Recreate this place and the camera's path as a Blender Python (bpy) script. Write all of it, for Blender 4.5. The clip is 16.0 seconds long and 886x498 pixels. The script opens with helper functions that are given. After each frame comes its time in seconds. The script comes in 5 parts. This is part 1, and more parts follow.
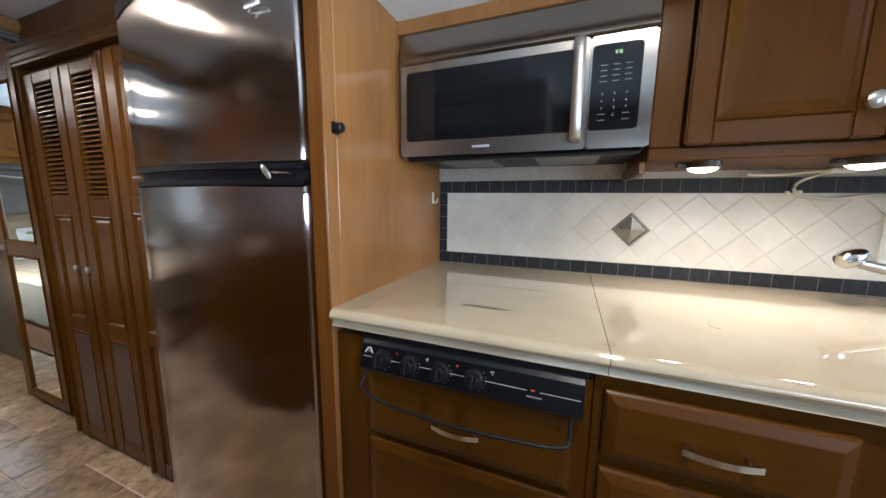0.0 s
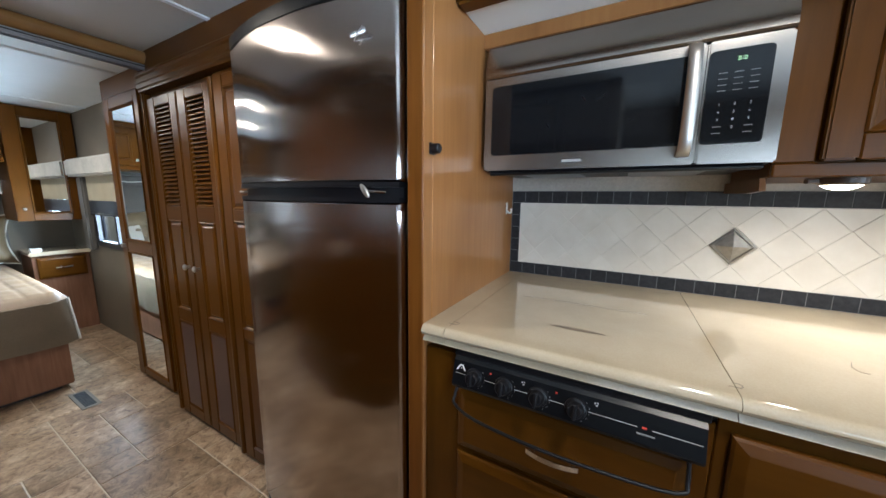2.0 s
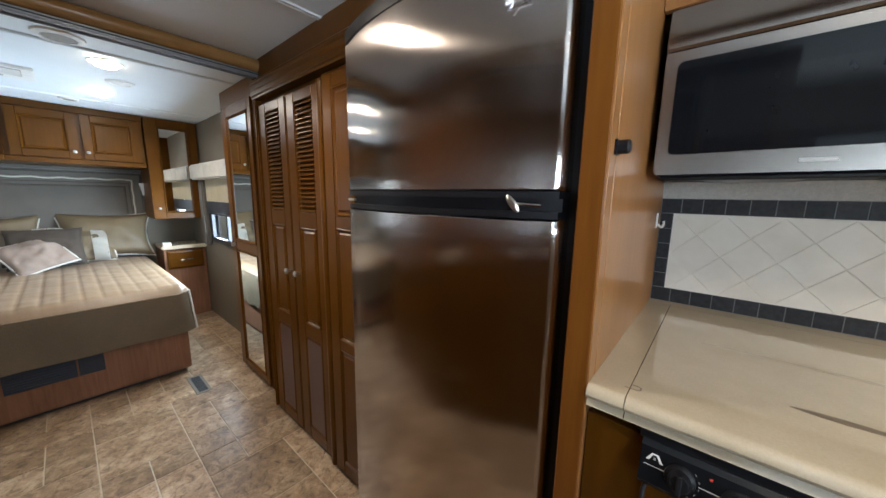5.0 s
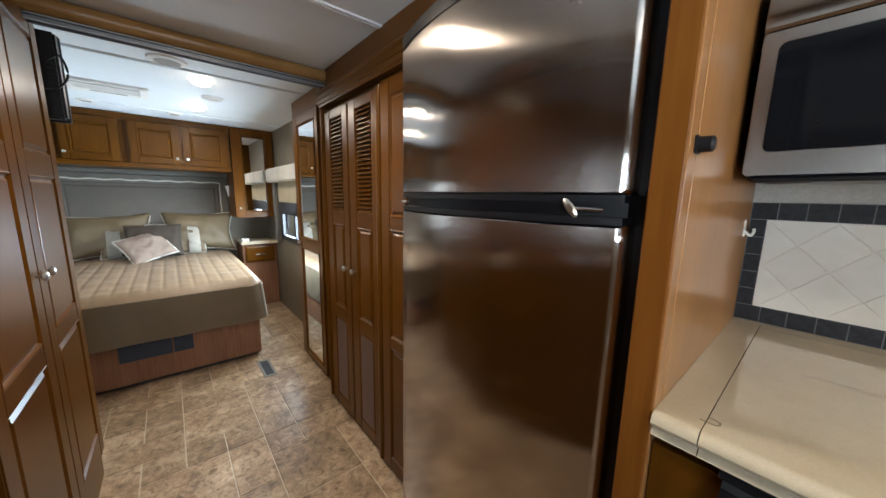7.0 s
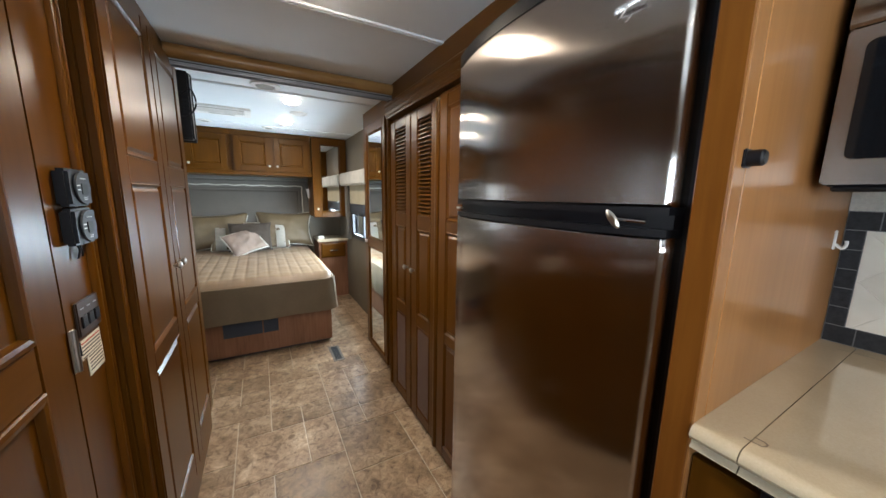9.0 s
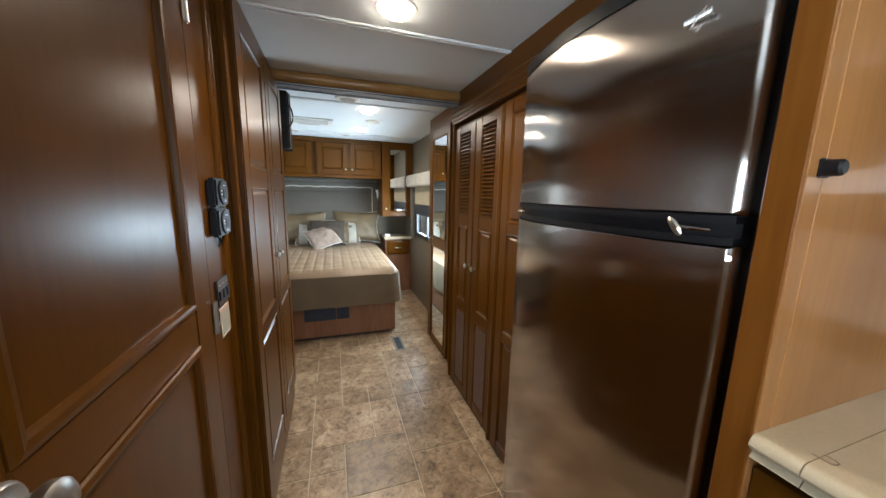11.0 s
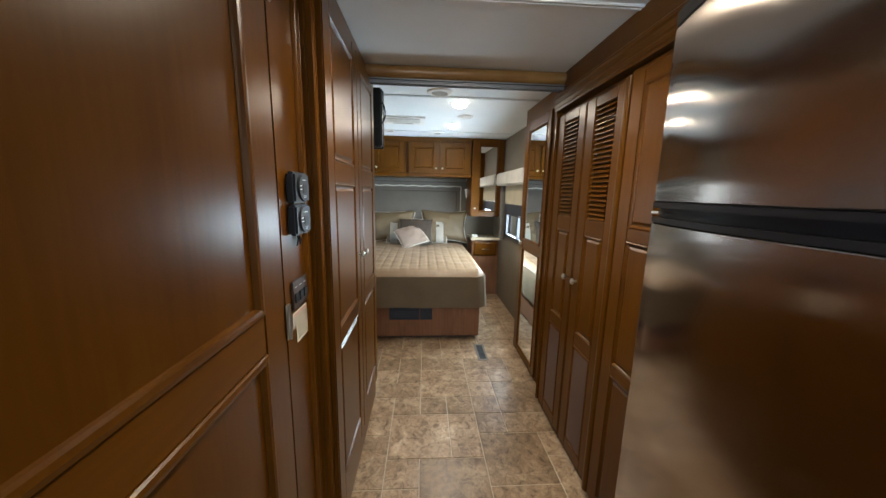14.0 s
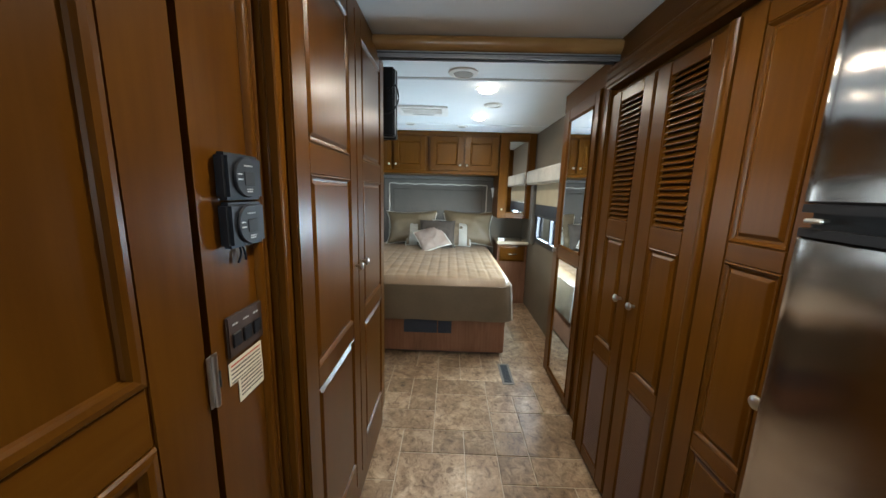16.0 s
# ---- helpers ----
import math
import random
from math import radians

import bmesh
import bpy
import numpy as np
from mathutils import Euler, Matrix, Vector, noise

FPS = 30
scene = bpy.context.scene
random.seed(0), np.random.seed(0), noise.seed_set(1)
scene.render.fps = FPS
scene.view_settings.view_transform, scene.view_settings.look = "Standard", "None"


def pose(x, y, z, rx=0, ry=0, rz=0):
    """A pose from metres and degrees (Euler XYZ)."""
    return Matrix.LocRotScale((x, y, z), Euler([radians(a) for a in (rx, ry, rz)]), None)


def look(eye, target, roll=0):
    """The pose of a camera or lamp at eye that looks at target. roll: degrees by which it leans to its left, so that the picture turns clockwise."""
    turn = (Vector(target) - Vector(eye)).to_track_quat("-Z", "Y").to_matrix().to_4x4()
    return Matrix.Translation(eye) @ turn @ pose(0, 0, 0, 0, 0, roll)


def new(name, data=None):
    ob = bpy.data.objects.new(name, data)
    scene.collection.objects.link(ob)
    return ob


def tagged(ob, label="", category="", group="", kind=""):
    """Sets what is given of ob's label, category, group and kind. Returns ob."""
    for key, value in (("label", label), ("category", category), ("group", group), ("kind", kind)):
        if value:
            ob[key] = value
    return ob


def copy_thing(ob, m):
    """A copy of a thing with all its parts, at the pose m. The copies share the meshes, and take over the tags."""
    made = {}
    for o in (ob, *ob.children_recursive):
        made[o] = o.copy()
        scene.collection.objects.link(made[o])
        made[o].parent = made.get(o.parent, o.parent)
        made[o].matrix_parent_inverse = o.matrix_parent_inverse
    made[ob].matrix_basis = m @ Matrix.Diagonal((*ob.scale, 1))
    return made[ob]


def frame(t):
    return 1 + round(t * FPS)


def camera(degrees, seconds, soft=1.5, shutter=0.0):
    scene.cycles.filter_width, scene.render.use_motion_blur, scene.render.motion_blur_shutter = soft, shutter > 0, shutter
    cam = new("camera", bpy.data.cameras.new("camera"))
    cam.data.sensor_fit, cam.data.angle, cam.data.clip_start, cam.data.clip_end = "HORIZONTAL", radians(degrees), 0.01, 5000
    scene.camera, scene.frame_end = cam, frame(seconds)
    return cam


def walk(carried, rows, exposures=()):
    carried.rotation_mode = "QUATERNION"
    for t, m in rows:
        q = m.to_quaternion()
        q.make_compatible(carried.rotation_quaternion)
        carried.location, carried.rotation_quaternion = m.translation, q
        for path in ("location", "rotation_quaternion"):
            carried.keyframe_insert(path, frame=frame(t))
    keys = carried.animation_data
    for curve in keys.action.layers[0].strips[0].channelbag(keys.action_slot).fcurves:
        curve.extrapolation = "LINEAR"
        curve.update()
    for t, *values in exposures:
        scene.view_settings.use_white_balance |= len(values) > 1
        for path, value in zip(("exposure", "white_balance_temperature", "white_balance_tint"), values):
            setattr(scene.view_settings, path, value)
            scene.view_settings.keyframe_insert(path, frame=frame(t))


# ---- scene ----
cam = camera(107.9, 16.0)
PATH = [
    (0, (0.532, 0.37, 1.232), (-0.188, 2.213, 0.94), 0.6),
    (0.5, (0.508, 0.357, 1.251), (-0.274, 2.171, 0.939), 0.5),
    (1, (0.484, 0.343, 1.26), (-0.358, 2.131, 0.953), 0.6),
    (1.5, (0.458, 0.331, 1.272), (-0.445, 2.088, 0.962), 0.7),
    (2, (0.422, 0.325, 1.283), (-0.539, 2.051, 0.971), 0.7),
    (2.5, (0.374, 0.331, 1.295), (-0.641, 2.025, 0.978), 0.8),
    (3, (0.319, 0.346, 1.304), (-0.749, 2.007, 0.985), 0.8),
    (3.5, (0.26, 0.362, 1.306), (-0.864, 1.986, 0.987), 0.9),
    (4, (0.21, 0.371, 1.307), (-0.967, 1.957, 0.987), 0.9),
    (6.5, (0.137, 0.384, 1.316), (-1.307, 1.73, 0.993), 1.1),
    (7, (0.146, 0.391, 1.315), (-1.359, 1.668, 0.994), 1.1),
    (7.5, (0.16, 0.387, 1.321), (-1.4, 1.596, 0.997), 1.0),
    (8, (0.177, 0.385, 1.327), (-1.439, 1.518, 1.002), 1.0),
    (8.5, (0.192, 0.381, 1.336), (-1.474, 1.435, 1.003), 0.8),
    (9, (0.217, 0.374, 1.339), (-1.5, 1.345, 1.009), 0.9),
    (11.5, (0.29, 0.323, 1.352), (-1.602, 0.875, 1.015), 1.2),
    (12, (0.274, 0.321, 1.351), (-1.642, 0.782, 1.013), 1.2),
    (12.5, (0.24, 0.325, 1.356), (-1.696, 0.692, 1.013), 1.2),
    (13, (0.196, 0.331, 1.353), (-1.754, 0.609, 1.009), 1.2),
    (13.5, (0.146, 0.341, 1.347), (-1.815, 0.534, 1.001), 1.2),
    (14, (0.092, 0.357, 1.338), (-1.875, 0.477, 0.992), 1.2),
    (14.5, (0.023, 0.366, 1.328), (-1.945, 0.437, 0.98), 1.3),
    (15, (-0.056, 0.378, 1.323), (-2.024, 0.407, 0.973), 1.4),
    (15.5, (-0.14, 0.389, 1.324), (-2.109, 0.384, 0.974), 1.5),
    (16, (-0.222, 0.401, 1.326), (-2.191, 0.365, 0.978), 1.6),
]
walk(cam, [(t, look(eye, target, roll)) for t, eye, target, roll in PATH], [(0, 0.22, 5900, 11), (1.5, 0.20, 5850, 10), (3, 0.18, 5950, 10), (4, 0.18, 6050, 11), (6.5, 0.28, 6450, 11), (9, 0.26, 6500, 11), (11.5, 0.24, 6450, 9), (14, 0.20, 6650, 9), (16, 0.09, 6350, 7)])

# ---------------------------------------------------------------- light
world = bpy.data.worlds.new("sky")
scene.world = world
world.use_nodes = True
_sky = world.node_tree.nodes.new("ShaderNodeTexSky")
_sky.sky_type = "NISHITA"
_sky.sun_disc = False
_sky.sun_elevation, _sky.sun_rotation = radians(50), radians(120)
_bg = world.node_tree.nodes["Background"]
_bg.inputs["Strength"].default_value = 0.12
world.node_tree.links.new(_sky.outputs["Color"], _bg.inputs["Color"])

sun = new("sun", bpy.data.lights.new("sun", "SUN"))
sun.data.energy, sun.data.angle, sun.data.color = 2.0, radians(0.6), (1.0, 0.95, 0.88)
sun.matrix_world = look((0, 0, 6), (-2.2, -2.6, 2.2))


def area_light(name, m, w, h, watts, color):
    lamp = new(name, bpy.data.lights.new(name, "AREA"))
    lamp.data.shape, lamp.data.size, lamp.data.size_y = "RECTANGLE", w, h
    lamp.data.energy, lamp.data.color = watts, color
    lamp.matrix_world = m
    return lamp


DAY = (0.74, 0.89, 1.0)
WARM = (1.0, 0.885, 0.74)
HALLWARM = (1.0, 0.885, 0.72)
# daylight through the front lounge opening, tilted up to the ceiling, and the bedroom window
area_light("daylight_front", look((3.93, 0.35, 1.35), (1.6, 0.35, 2.6)), 1.7, 0.75, 40, DAY)
# Added narrow beam from an unseen side opening, brightening the hall ceiling.
area_light("daylight_side", look((1.35, -0.83, 1.35), (-0.5, 0.75, 2.15)), 1.5, 0.65, 15, DAY).data.spread = radians(80)
area_light("daylight_bedroom", look((-3.21, 1.355, 1.14), (-3.21, 0, 1.14)), 0.99, 0.62, 135, (0.68, 0.86, 1.0)).data.spread = radians(160)
# Fill lamp added on the bed's far side, in an unseen opening.
area_light("daylight_bedroom_far_side", look((-3.22, -0.99, 1.2), (-3.22, 0.5, 0.9)), 1.0, 0.6, 10, DAY)


def spot_disc(name, p, r, watts, color=WARM, spread=150):
    lamp = new(name, bpy.data.lights.new(name, "AREA"))
    lamp.data.shape, lamp.data.size = "DISK", r * 2
    lamp.data.energy, lamp.data.color, lamp.data.spread = watts, color, radians(spread)
    lamp.matrix_world = pose(*p)
    return lamp


CEIL = 1.99
# The last two are unseen lamps, added to light kitchen and lounge.
DOWNLIGHTS = [(-0.96, 0.565), (-2.45, 0.615), (-3.245, 0.635), (0.75, 0.56), (2.3, 0.5)]
for k, (lx, ly) in enumerate(DOWNLIGHTS):
    spot_disc("downlight_glow", (lx, ly, CEIL - 0.027), 0.045, (8.5, 5.5, 4.5, 5.0, 2.0)[k], (HALLWARM, WARM, WARM, HALLWARM, HALLWARM)[k], (148, 165, 165, 150, 140)[k])
for lx in (0.84, 1.14):
    spot_disc("undercabinet_glow", (lx, 1.40, 1.309), 0.028, 1.0)


# ---------------------------------------------------------------- materials
def mat(name, build):
    m = bpy.data.materials.new(name)
    m.use_nodes = True
    nt = m.node_tree
    b = nt.nodes["Principled BSDF"]
    build(nt, b)
    return m


def nd(nt, kind, **kw):
    n = nt.nodes.new(kind)
    for k, v in kw.items():
        n.inputs[k.replace("_", " ")].default_value = v
    return n


def coords(nt, scale=(1, 1, 1)):
    tc = nt.nodes.new("ShaderNodeTexCoord")
    mp = nt.nodes.new("ShaderNodeMapping")
    mp.inputs["Scale"].default_value = scale
    nt.links.new(tc.outputs["Object"], mp.inputs["Vector"])
    return mp.outputs["Vector"]


def noise_tex(nt, vec, scale, detail=4.0, rough=0.55, dist=0.0):
    n = nd(nt, "ShaderNodeTexNoise", Scale=scale, Detail=detail, Roughness=rough, Distortion=dist)
    nt.links.new(vec, n.inputs["Vector"])
    return n.outputs["Fac"]


def ramp(nt, fac, stops):
    r = nt.nodes.new("ShaderNodeValToRGB")
    while len(r.color_ramp.elements) < len(stops):
        r.color_ramp.elements.new(0.5)
    for e, (p, c) in zip(r.color_ramp.elements, stops):
        e.position, e.color = p, (*c, 1)
    nt.links.new(fac, r.inputs["Fac"])
    return r.outputs["Color"]


def mixc(nt, a, b, fac, mode="MULTIPLY"):
    n = nt.nodes.new("ShaderNodeMix")
    n.data_type, n.blend_type = "RGBA", mode
    for sock, v in ((n.inputs[0], fac), (n.inputs[6], a), (n.inputs[7], b)):
        if hasattr(v, "links"):
            nt.links.new(v, sock)
        else:
            sock.default_value = v if isinstance(v, float) else (*v, 1)
    return n.outputs[2]


def bump(nt, b, height, strength, distance):
    n = nd(nt, "ShaderNodeBump", Strength=strength, Distance=distance)
    nt.links.new(height, n.inputs["Height"])
    nt.links.new(n.outputs["Normal"], b.inputs["Normal"])


def spread(nt, b, fac, lo, hi, sock="Roughness"):
    n = nd(nt, "ShaderNodeMapRange", To_Min=lo, To_Max=hi)
    nt.links.new(fac, n.inputs["Value"])
    nt.links.new(n.outputs["Result"], b.inputs[sock])


def wood(name, dark, mid, light, rough=0.28, coat=0.0, axis="Z", vary=0.14, spec=0.165):
    def build(nt, b):
        sc = {"Z": (1, 1, 0.07), "X": (0.07, 1, 1), "Y": (1, 0.07, 1)}[axis]
        grain = noise_tex(nt, coords(nt, sc), 60, 4, 0.55, 0.3)
        cloud = noise_tex(nt, coords(nt, (1, 1, 0.6)), 4.5, 2, 0.5, 0.2)
        c = ramp(nt, grain, [(0.22, dark), (0.52, mid), (0.85, light)])
        c = mixc(nt, c, ramp(nt, cloud, [(0.3, (0.74, 0.69, 0.62)), (0.7, (1.10, 1.08, 1.05))]), 0.8)
        oi = nt.nodes.new("ShaderNodeObjectInfo")
        c = mixc(nt, c, ramp(nt, oi.outputs["Random"], [(0.0, (1 - vary, 1 - vary, 1 - vary)), (1.0, (1, 1, 1))]), 1.0)
        nt.links.new(c, b.inputs["Base Color"])
        spread(nt, b, cloud, rough - 0.01, rough + 0.03)
        b.inputs["Coat Weight"].default_value = coat
        b.inputs["Coat Roughness"].default_value = 0.10
        b.inputs["Specular IOR Level"].default_value = spec
    return mat(name, build)


WOOD = wood("stained_maple", (0.089, 0.0318, 0.0028), (0.103, 0.0382, 0.0036), (0.117, 0.0450, 0.0047))
WOOD_X = wood("stained_maple_level", (0.089, 0.0318, 0.0028), (0.103, 0.0382, 0.0036), (0.117, 0.0450, 0.0047), axis="X")
PANEL = wood("light_maple_panel", (0.275, 0.122, 0.040), (0.315, 0.145, 0.050), (0.35, 0.168, 0.062), rough=0.28, coat=0.25)
STILEWOOD = wood("warm_maple_stile", (0.125, 0.042, 0.0065), (0.150, 0.052, 0.0085), (0.175, 0.064, 0.011))
BASEWOOD = wood("bed_base_panel", (0.17, 0.080, 0.046), (0.22, 0.108, 0.064), (0.26, 0.135, 0.082), rough=0.36, coat=0.1)


def plain(name, color, rough=0.5, metal=0.0, coat=0.0, mottle=0.08, scale=30, bumpy=0.0, spec=0.5):
    def build(nt, b):
        f = noise_tex(nt, coords(nt), scale, 4)
        lo = tuple(c * (1 - mottle) for c in color)
        hi = tuple(min(1, c * (1 + mottle)) for c in color)
        nt.links.new(ramp(nt, f, [(0.3, lo), (0.7, hi)]), b.inputs["Base Color"])
        spread(nt, b, f, max(0.02, rough - 0.05), rough + 0.05)
        b.inputs["Metallic"].default_value = metal
        b.inputs["Coat Weight"].default_value = coat
        b.inputs["Specular IOR Level"].default_value = spec
        if bumpy:
            bump(nt, b, f, bumpy, 0.003)
    return mat(name, build)


def brushed(low, high, rough, stretch, dents):
    """Stainless steel brushed so that highlights run level, with soft dents in the sheet."""
    def build(nt, b):
        cloud = noise_tex(nt, coords(nt), 2.2, 2, 0.5)
        hair = noise_tex(nt, coords(nt, (0.05, 1, 1)), 420, 2, 0.5)
        c = ramp(nt, cloud, [(0.3, low), (0.7, high)])
        nt.links.new(mixc(nt, c, ramp(nt, hair, [(0.3, (0.95, 0.95, 0.95)), (0.7, (1.03, 1.03, 1.03))]), 0.7), b.inputs["Base Color"])
        b.inputs["Metallic"].default_value = 1.0
        spread(nt, b, cloud, rough - 0.01, rough + 0.01)
        b.inputs["Anisotropic"].default_value = stretch
        level = nt.nodes.new("ShaderNodeCombineXYZ")
        level.inputs["X"].default_value = 1.0
        nt.links.new(level.outputs["Vector"], b.inputs["Tangent"])
        bump(nt, b, noise_tex(nt, coords(nt, (1.6, 1.6, 1.0)), 3.2, 2, 0.5), dents, 0.012)
    return build


STEEL = mat("brushed_stainless", brushed((0.47, 0.42, 0.385), (0.52, 0.47, 0.435), 0.15, 1.0, 0.05))
BRIGHTSTEEL = mat("bright_stainless", brushed((0.31, 0.288, 0.27), (0.36, 0.335, 0.315), 0.24, 0.8, 0.03))
GRIPSTEEL = plain("satin_grip", (0.52, 0.50, 0.48), 0.42, 1.0, mottle=0.04, scale=4)
NICKEL = plain("satin_nickel", (0.58, 0.56, 0.53), 0.34, 1.0)
CHROME = plain("chrome", (0.75, 0.75, 0.76), 0.12, 1.0, mottle=0.03)
BLACK = plain("black_plastic", (0.008, 0.008, 0.010), 0.40, spec=0.3)
BLACKGLASS = plain("black_glass", (0.006, 0.007, 0.009), 0.06, spec=0.35)
SMOKED = plain("smoked_window", (0.009, 0.010, 0.012), 0.07, spec=0.4)
DARKBLUE = plain("dark_grille", (0.018, 0.024, 0.04), 0.55)
CHARCOAL = plain("charcoal_case", (0.012, 0.0145, 0.02), 0.5, spec=0.3)
BROWNPL = plain("brown_plastic", (0.05, 0.03, 0.022), 0.4)
GREYPRINT = plain("grey_print", (0.45, 0.45, 0.45), 0.5)
WHITEPRINT = plain("white_print", (0.75, 0.75, 0.75), 0.5)
PAPER = plain("label_paper", (0.72, 0.66, 0.52), 0.6)
INK = plain("dark_ink", (0.10, 0.08, 0.07), 0.6)
REDINK = plain("red_ink", (0.5, 0.05, 0.03), 0.5)
WHITEPL = plain("white_plastic", (0.78, 0.77, 0.74), 0.35)
CABLE = plain("cream_cable", (0.62, 0.58, 0.50), 0.45)
TRIMGREY = plain("aluminium_track", (0.30, 0.31, 0.33), 0.42, 0.9)
# Near-black standing for the shade inside gaps, slots and recesses.
GAPDARK = plain("gap_dark", (0.03, 0.032, 0.035), 0.7)
DECOR = plain("pewter_tile", (0.30, 0.29, 0.27), 0.32, 0.85, mottle=0.15, scale=60)
GOLDMOULD = wood("light_track_moulding", (0.30, 0.16, 0.055), (0.36, 0.20, 0.075), (0.42, 0.25, 0.10), rough=0.28, coat=0.3, axis="Y")


def tilewhite_build(nt, b):
    f = noise_tex(nt, coords(nt), 9, 5, 0.6)
    oi = nt.nodes.new("ShaderNodeObjectInfo")
    c = ramp(nt, f, [(0.3, (0.66, 0.63, 0.57)), (0.7, (0.76, 0.74, 0.69))])
    c = mixc(nt, c, ramp(nt, oi.outputs["Random"], [(0, (0.94, 0.93, 0.92)), (1, (1, 1, 1))]), 1.0)
    nt.links.new(c, b.inputs["Base Color"])
    b.inputs["Roughness"].default_value = 0.28
    bump(nt, b, f, 0.06, 0.002)


def slate_build(nt, b):
    f = noise_tex(nt, coords(nt), 70, 6, 0.65)
    oi = nt.nodes.new("ShaderNodeObjectInfo")
    c = ramp(nt, f, [(0.3, (0.013, 0.014, 0.017)), (0.7, (0.034, 0.036, 0.042))])
    c = mixc(nt, c, ramp(nt, oi.outputs["Random"], [(0, (0.75, 0.75, 0.75)), (1, (1.1, 1.1, 1.12))]), 1.0)
    nt.links.new(c, b.inputs["Base Color"])
    b.inputs["Roughness"].default_value = 0.5
    b.inputs["Specular IOR Level"].default_value = 0.3
    bump(nt, b, f, 0.3, 0.003)


def counter_build(nt, b):
    v = coords(nt)
    fine = noise_tex(nt, v, 260, 3, 0.7)
    cloud = noise_tex(nt, v, 7, 5, 0.6, 0.4)
    c = ramp(nt, fine, [(0.30, (0.50, 0.42, 0.30)), (0.70, (0.55, 0.468, 0.345))])
    c = mixc(nt, c, ramp(nt, cloud, [(0.3, (0.93, 0.92, 0.9)), (0.7, (1.05, 1.05, 1.04))]), 0.9)
    nt.links.new(c, b.inputs["Base Color"])
    spread(nt, b, cloud, 0.03, 0.05)
    b.inputs["Specular IOR Level"].default_value = 0.7
    b.inputs["Coat Weight"].default_value, b.inputs["Coat Roughness"].default_value = 0.6, 0.03


def ceiling_build(nt, b):
    f = noise_tex(nt, coords(nt), 180, 3)
    g = noise_tex(nt, coords(nt), 3, 3)
    nt.links.new(ramp(nt, g, [(0.3, (0.74, 0.79, 0.82)), (0.7, (0.79, 0.83, 0.855))]), b.inputs["Base Color"])
    b.inputs["Roughness"].default_value = 0.55
    bump(nt, b, f, 0.08, 0.001)


def wallpaper_build(nt, b):
    f = noise_tex(nt, coords(nt, (1, 1, 0.4)), 240, 3, 0.7)
    g = noise_tex(nt, coords(nt), 4, 4)
    c = ramp(nt, f, [(0.3, (0.105, 0.084, 0.058)), (0.7, (0.16, 0.131, 0.092))])
    c = mixc(nt, c, ramp(nt, g, [(0.3, (0.9, 0.9, 0.9)), (0.7, (1.05, 1.05, 1.05))]), 0.9)
    nt.links.new(c, b.inputs["Base Color"])
    b.inputs["Roughness"].default_value = 0.6
    bump(nt, b, f, 0.15, 0.001)


def greywall_build(nt, b):
    f = noise_tex(nt, coords(nt, (1, 1, 1)), 120, 4, 0.7)
    nt.links.new(ramp(nt, f, [(0.3, (0.36, 0.355, 0.33)), (0.7, (0.46, 0.45, 0.42))]), b.inputs["Base Color"])
    b.inputs["Roughness"].default_value = 0.6


def vinyl_build(nt, b):
    oi = nt.nodes.new("ShaderNodeObjectInfo")
    add = nt.nodes.new("ShaderNodeVectorMath")
    add.operation = "ADD"
    tc = nt.nodes.new("ShaderNodeTexCoord")
    nt.links.new(tc.outputs["Object"], add.inputs[0])
    nt.links.new(oi.outputs["Location"], add.inputs[1])
    v = add.outputs["Vector"]
    big = noise_tex(nt, v, 7.0, 6, 0.62, 0.5)
    mid = noise_tex(nt, v, 24, 7, 0.72, 0.8)
    fine = noise_tex(nt, v, 150, 4, 0.7)
    speck = noise_tex(nt, v, 62, 5, 0.7, 0.5)
    c = ramp(nt, big, [(0.30, (0.19, 0.124, 0.076)), (0.45, (0.295, 0.207, 0.134)), (0.56, (0.37, 0.275, 0.188)), (0.72, (0.49, 0.39, 0.29))])
    c = mixc(nt, c, ramp(nt, mid, [(0.36, (0.30, 0.24, 0.19)), (0.45, (0.74, 0.70, 0.66)), (0.55, (1.0, 0.98, 0.96)), (0.66, (1.32, 1.30, 1.28))]), 0.9)
    c = mixc(nt, c, ramp(nt, speck, [(0.36, (0.55, 0.48, 0.42)), (0.46, (1.0, 1.0, 1.0))]), 0.6)
    c = mixc(nt, c, ramp(nt, oi.outputs["Random"], [(0, (0.72, 0.68, 0.62)), (0.5, (0.95, 0.93, 0.90)), (1, (1.15, 1.14, 1.12))]), 1.0)
    nt.links.new(c, b.inputs["Base Color"])
    spread(nt, b, mid, 0.27, 0.38)
    bump(nt, b, fine, 0.12, 0.002)


def mirror_build(nt, b):
    b.inputs["Base Color"].default_value = (0.86, 0.87, 0.87, 1)
    b.inputs["Metallic"].default_value, b.inputs["Roughness"].default_value = 1.0, 0.015


def glow_build(color, strength):
    def build(nt, b):
        b.inputs["Base Color"].default_value = (0.9, 0.85, 0.75, 1)
        b.inputs["Emission Color"].default_value = (*color, 1)
        b.inputs["Emission Strength"].default_value = strength
    return build


TILEWHITE, SLATE = mat("ivory_ceramic", tilewhite_build), mat("slate_tile", slate_build)
COUNTER, CEILMAT = mat("beige_solid_surface", counter_build), mat("padded_ceiling", ceiling_build)
# For unseen walls behind the camera, kept dark to dim their reflections.
LOUNGEWALL = plain("brown_lounge_wallboard", (0.20, 0.145, 0.095), 0.6, mottle=0.12, scale=12)
WALLPAPER, GREYWALL, VINYL = mat("olive_wallpaper", wallpaper_build), mat("grey_wallboard", greywall_build), mat("stone_look_vinyl", vinyl_build)
MIRROR = mat("mirror_glass", mirror_build)
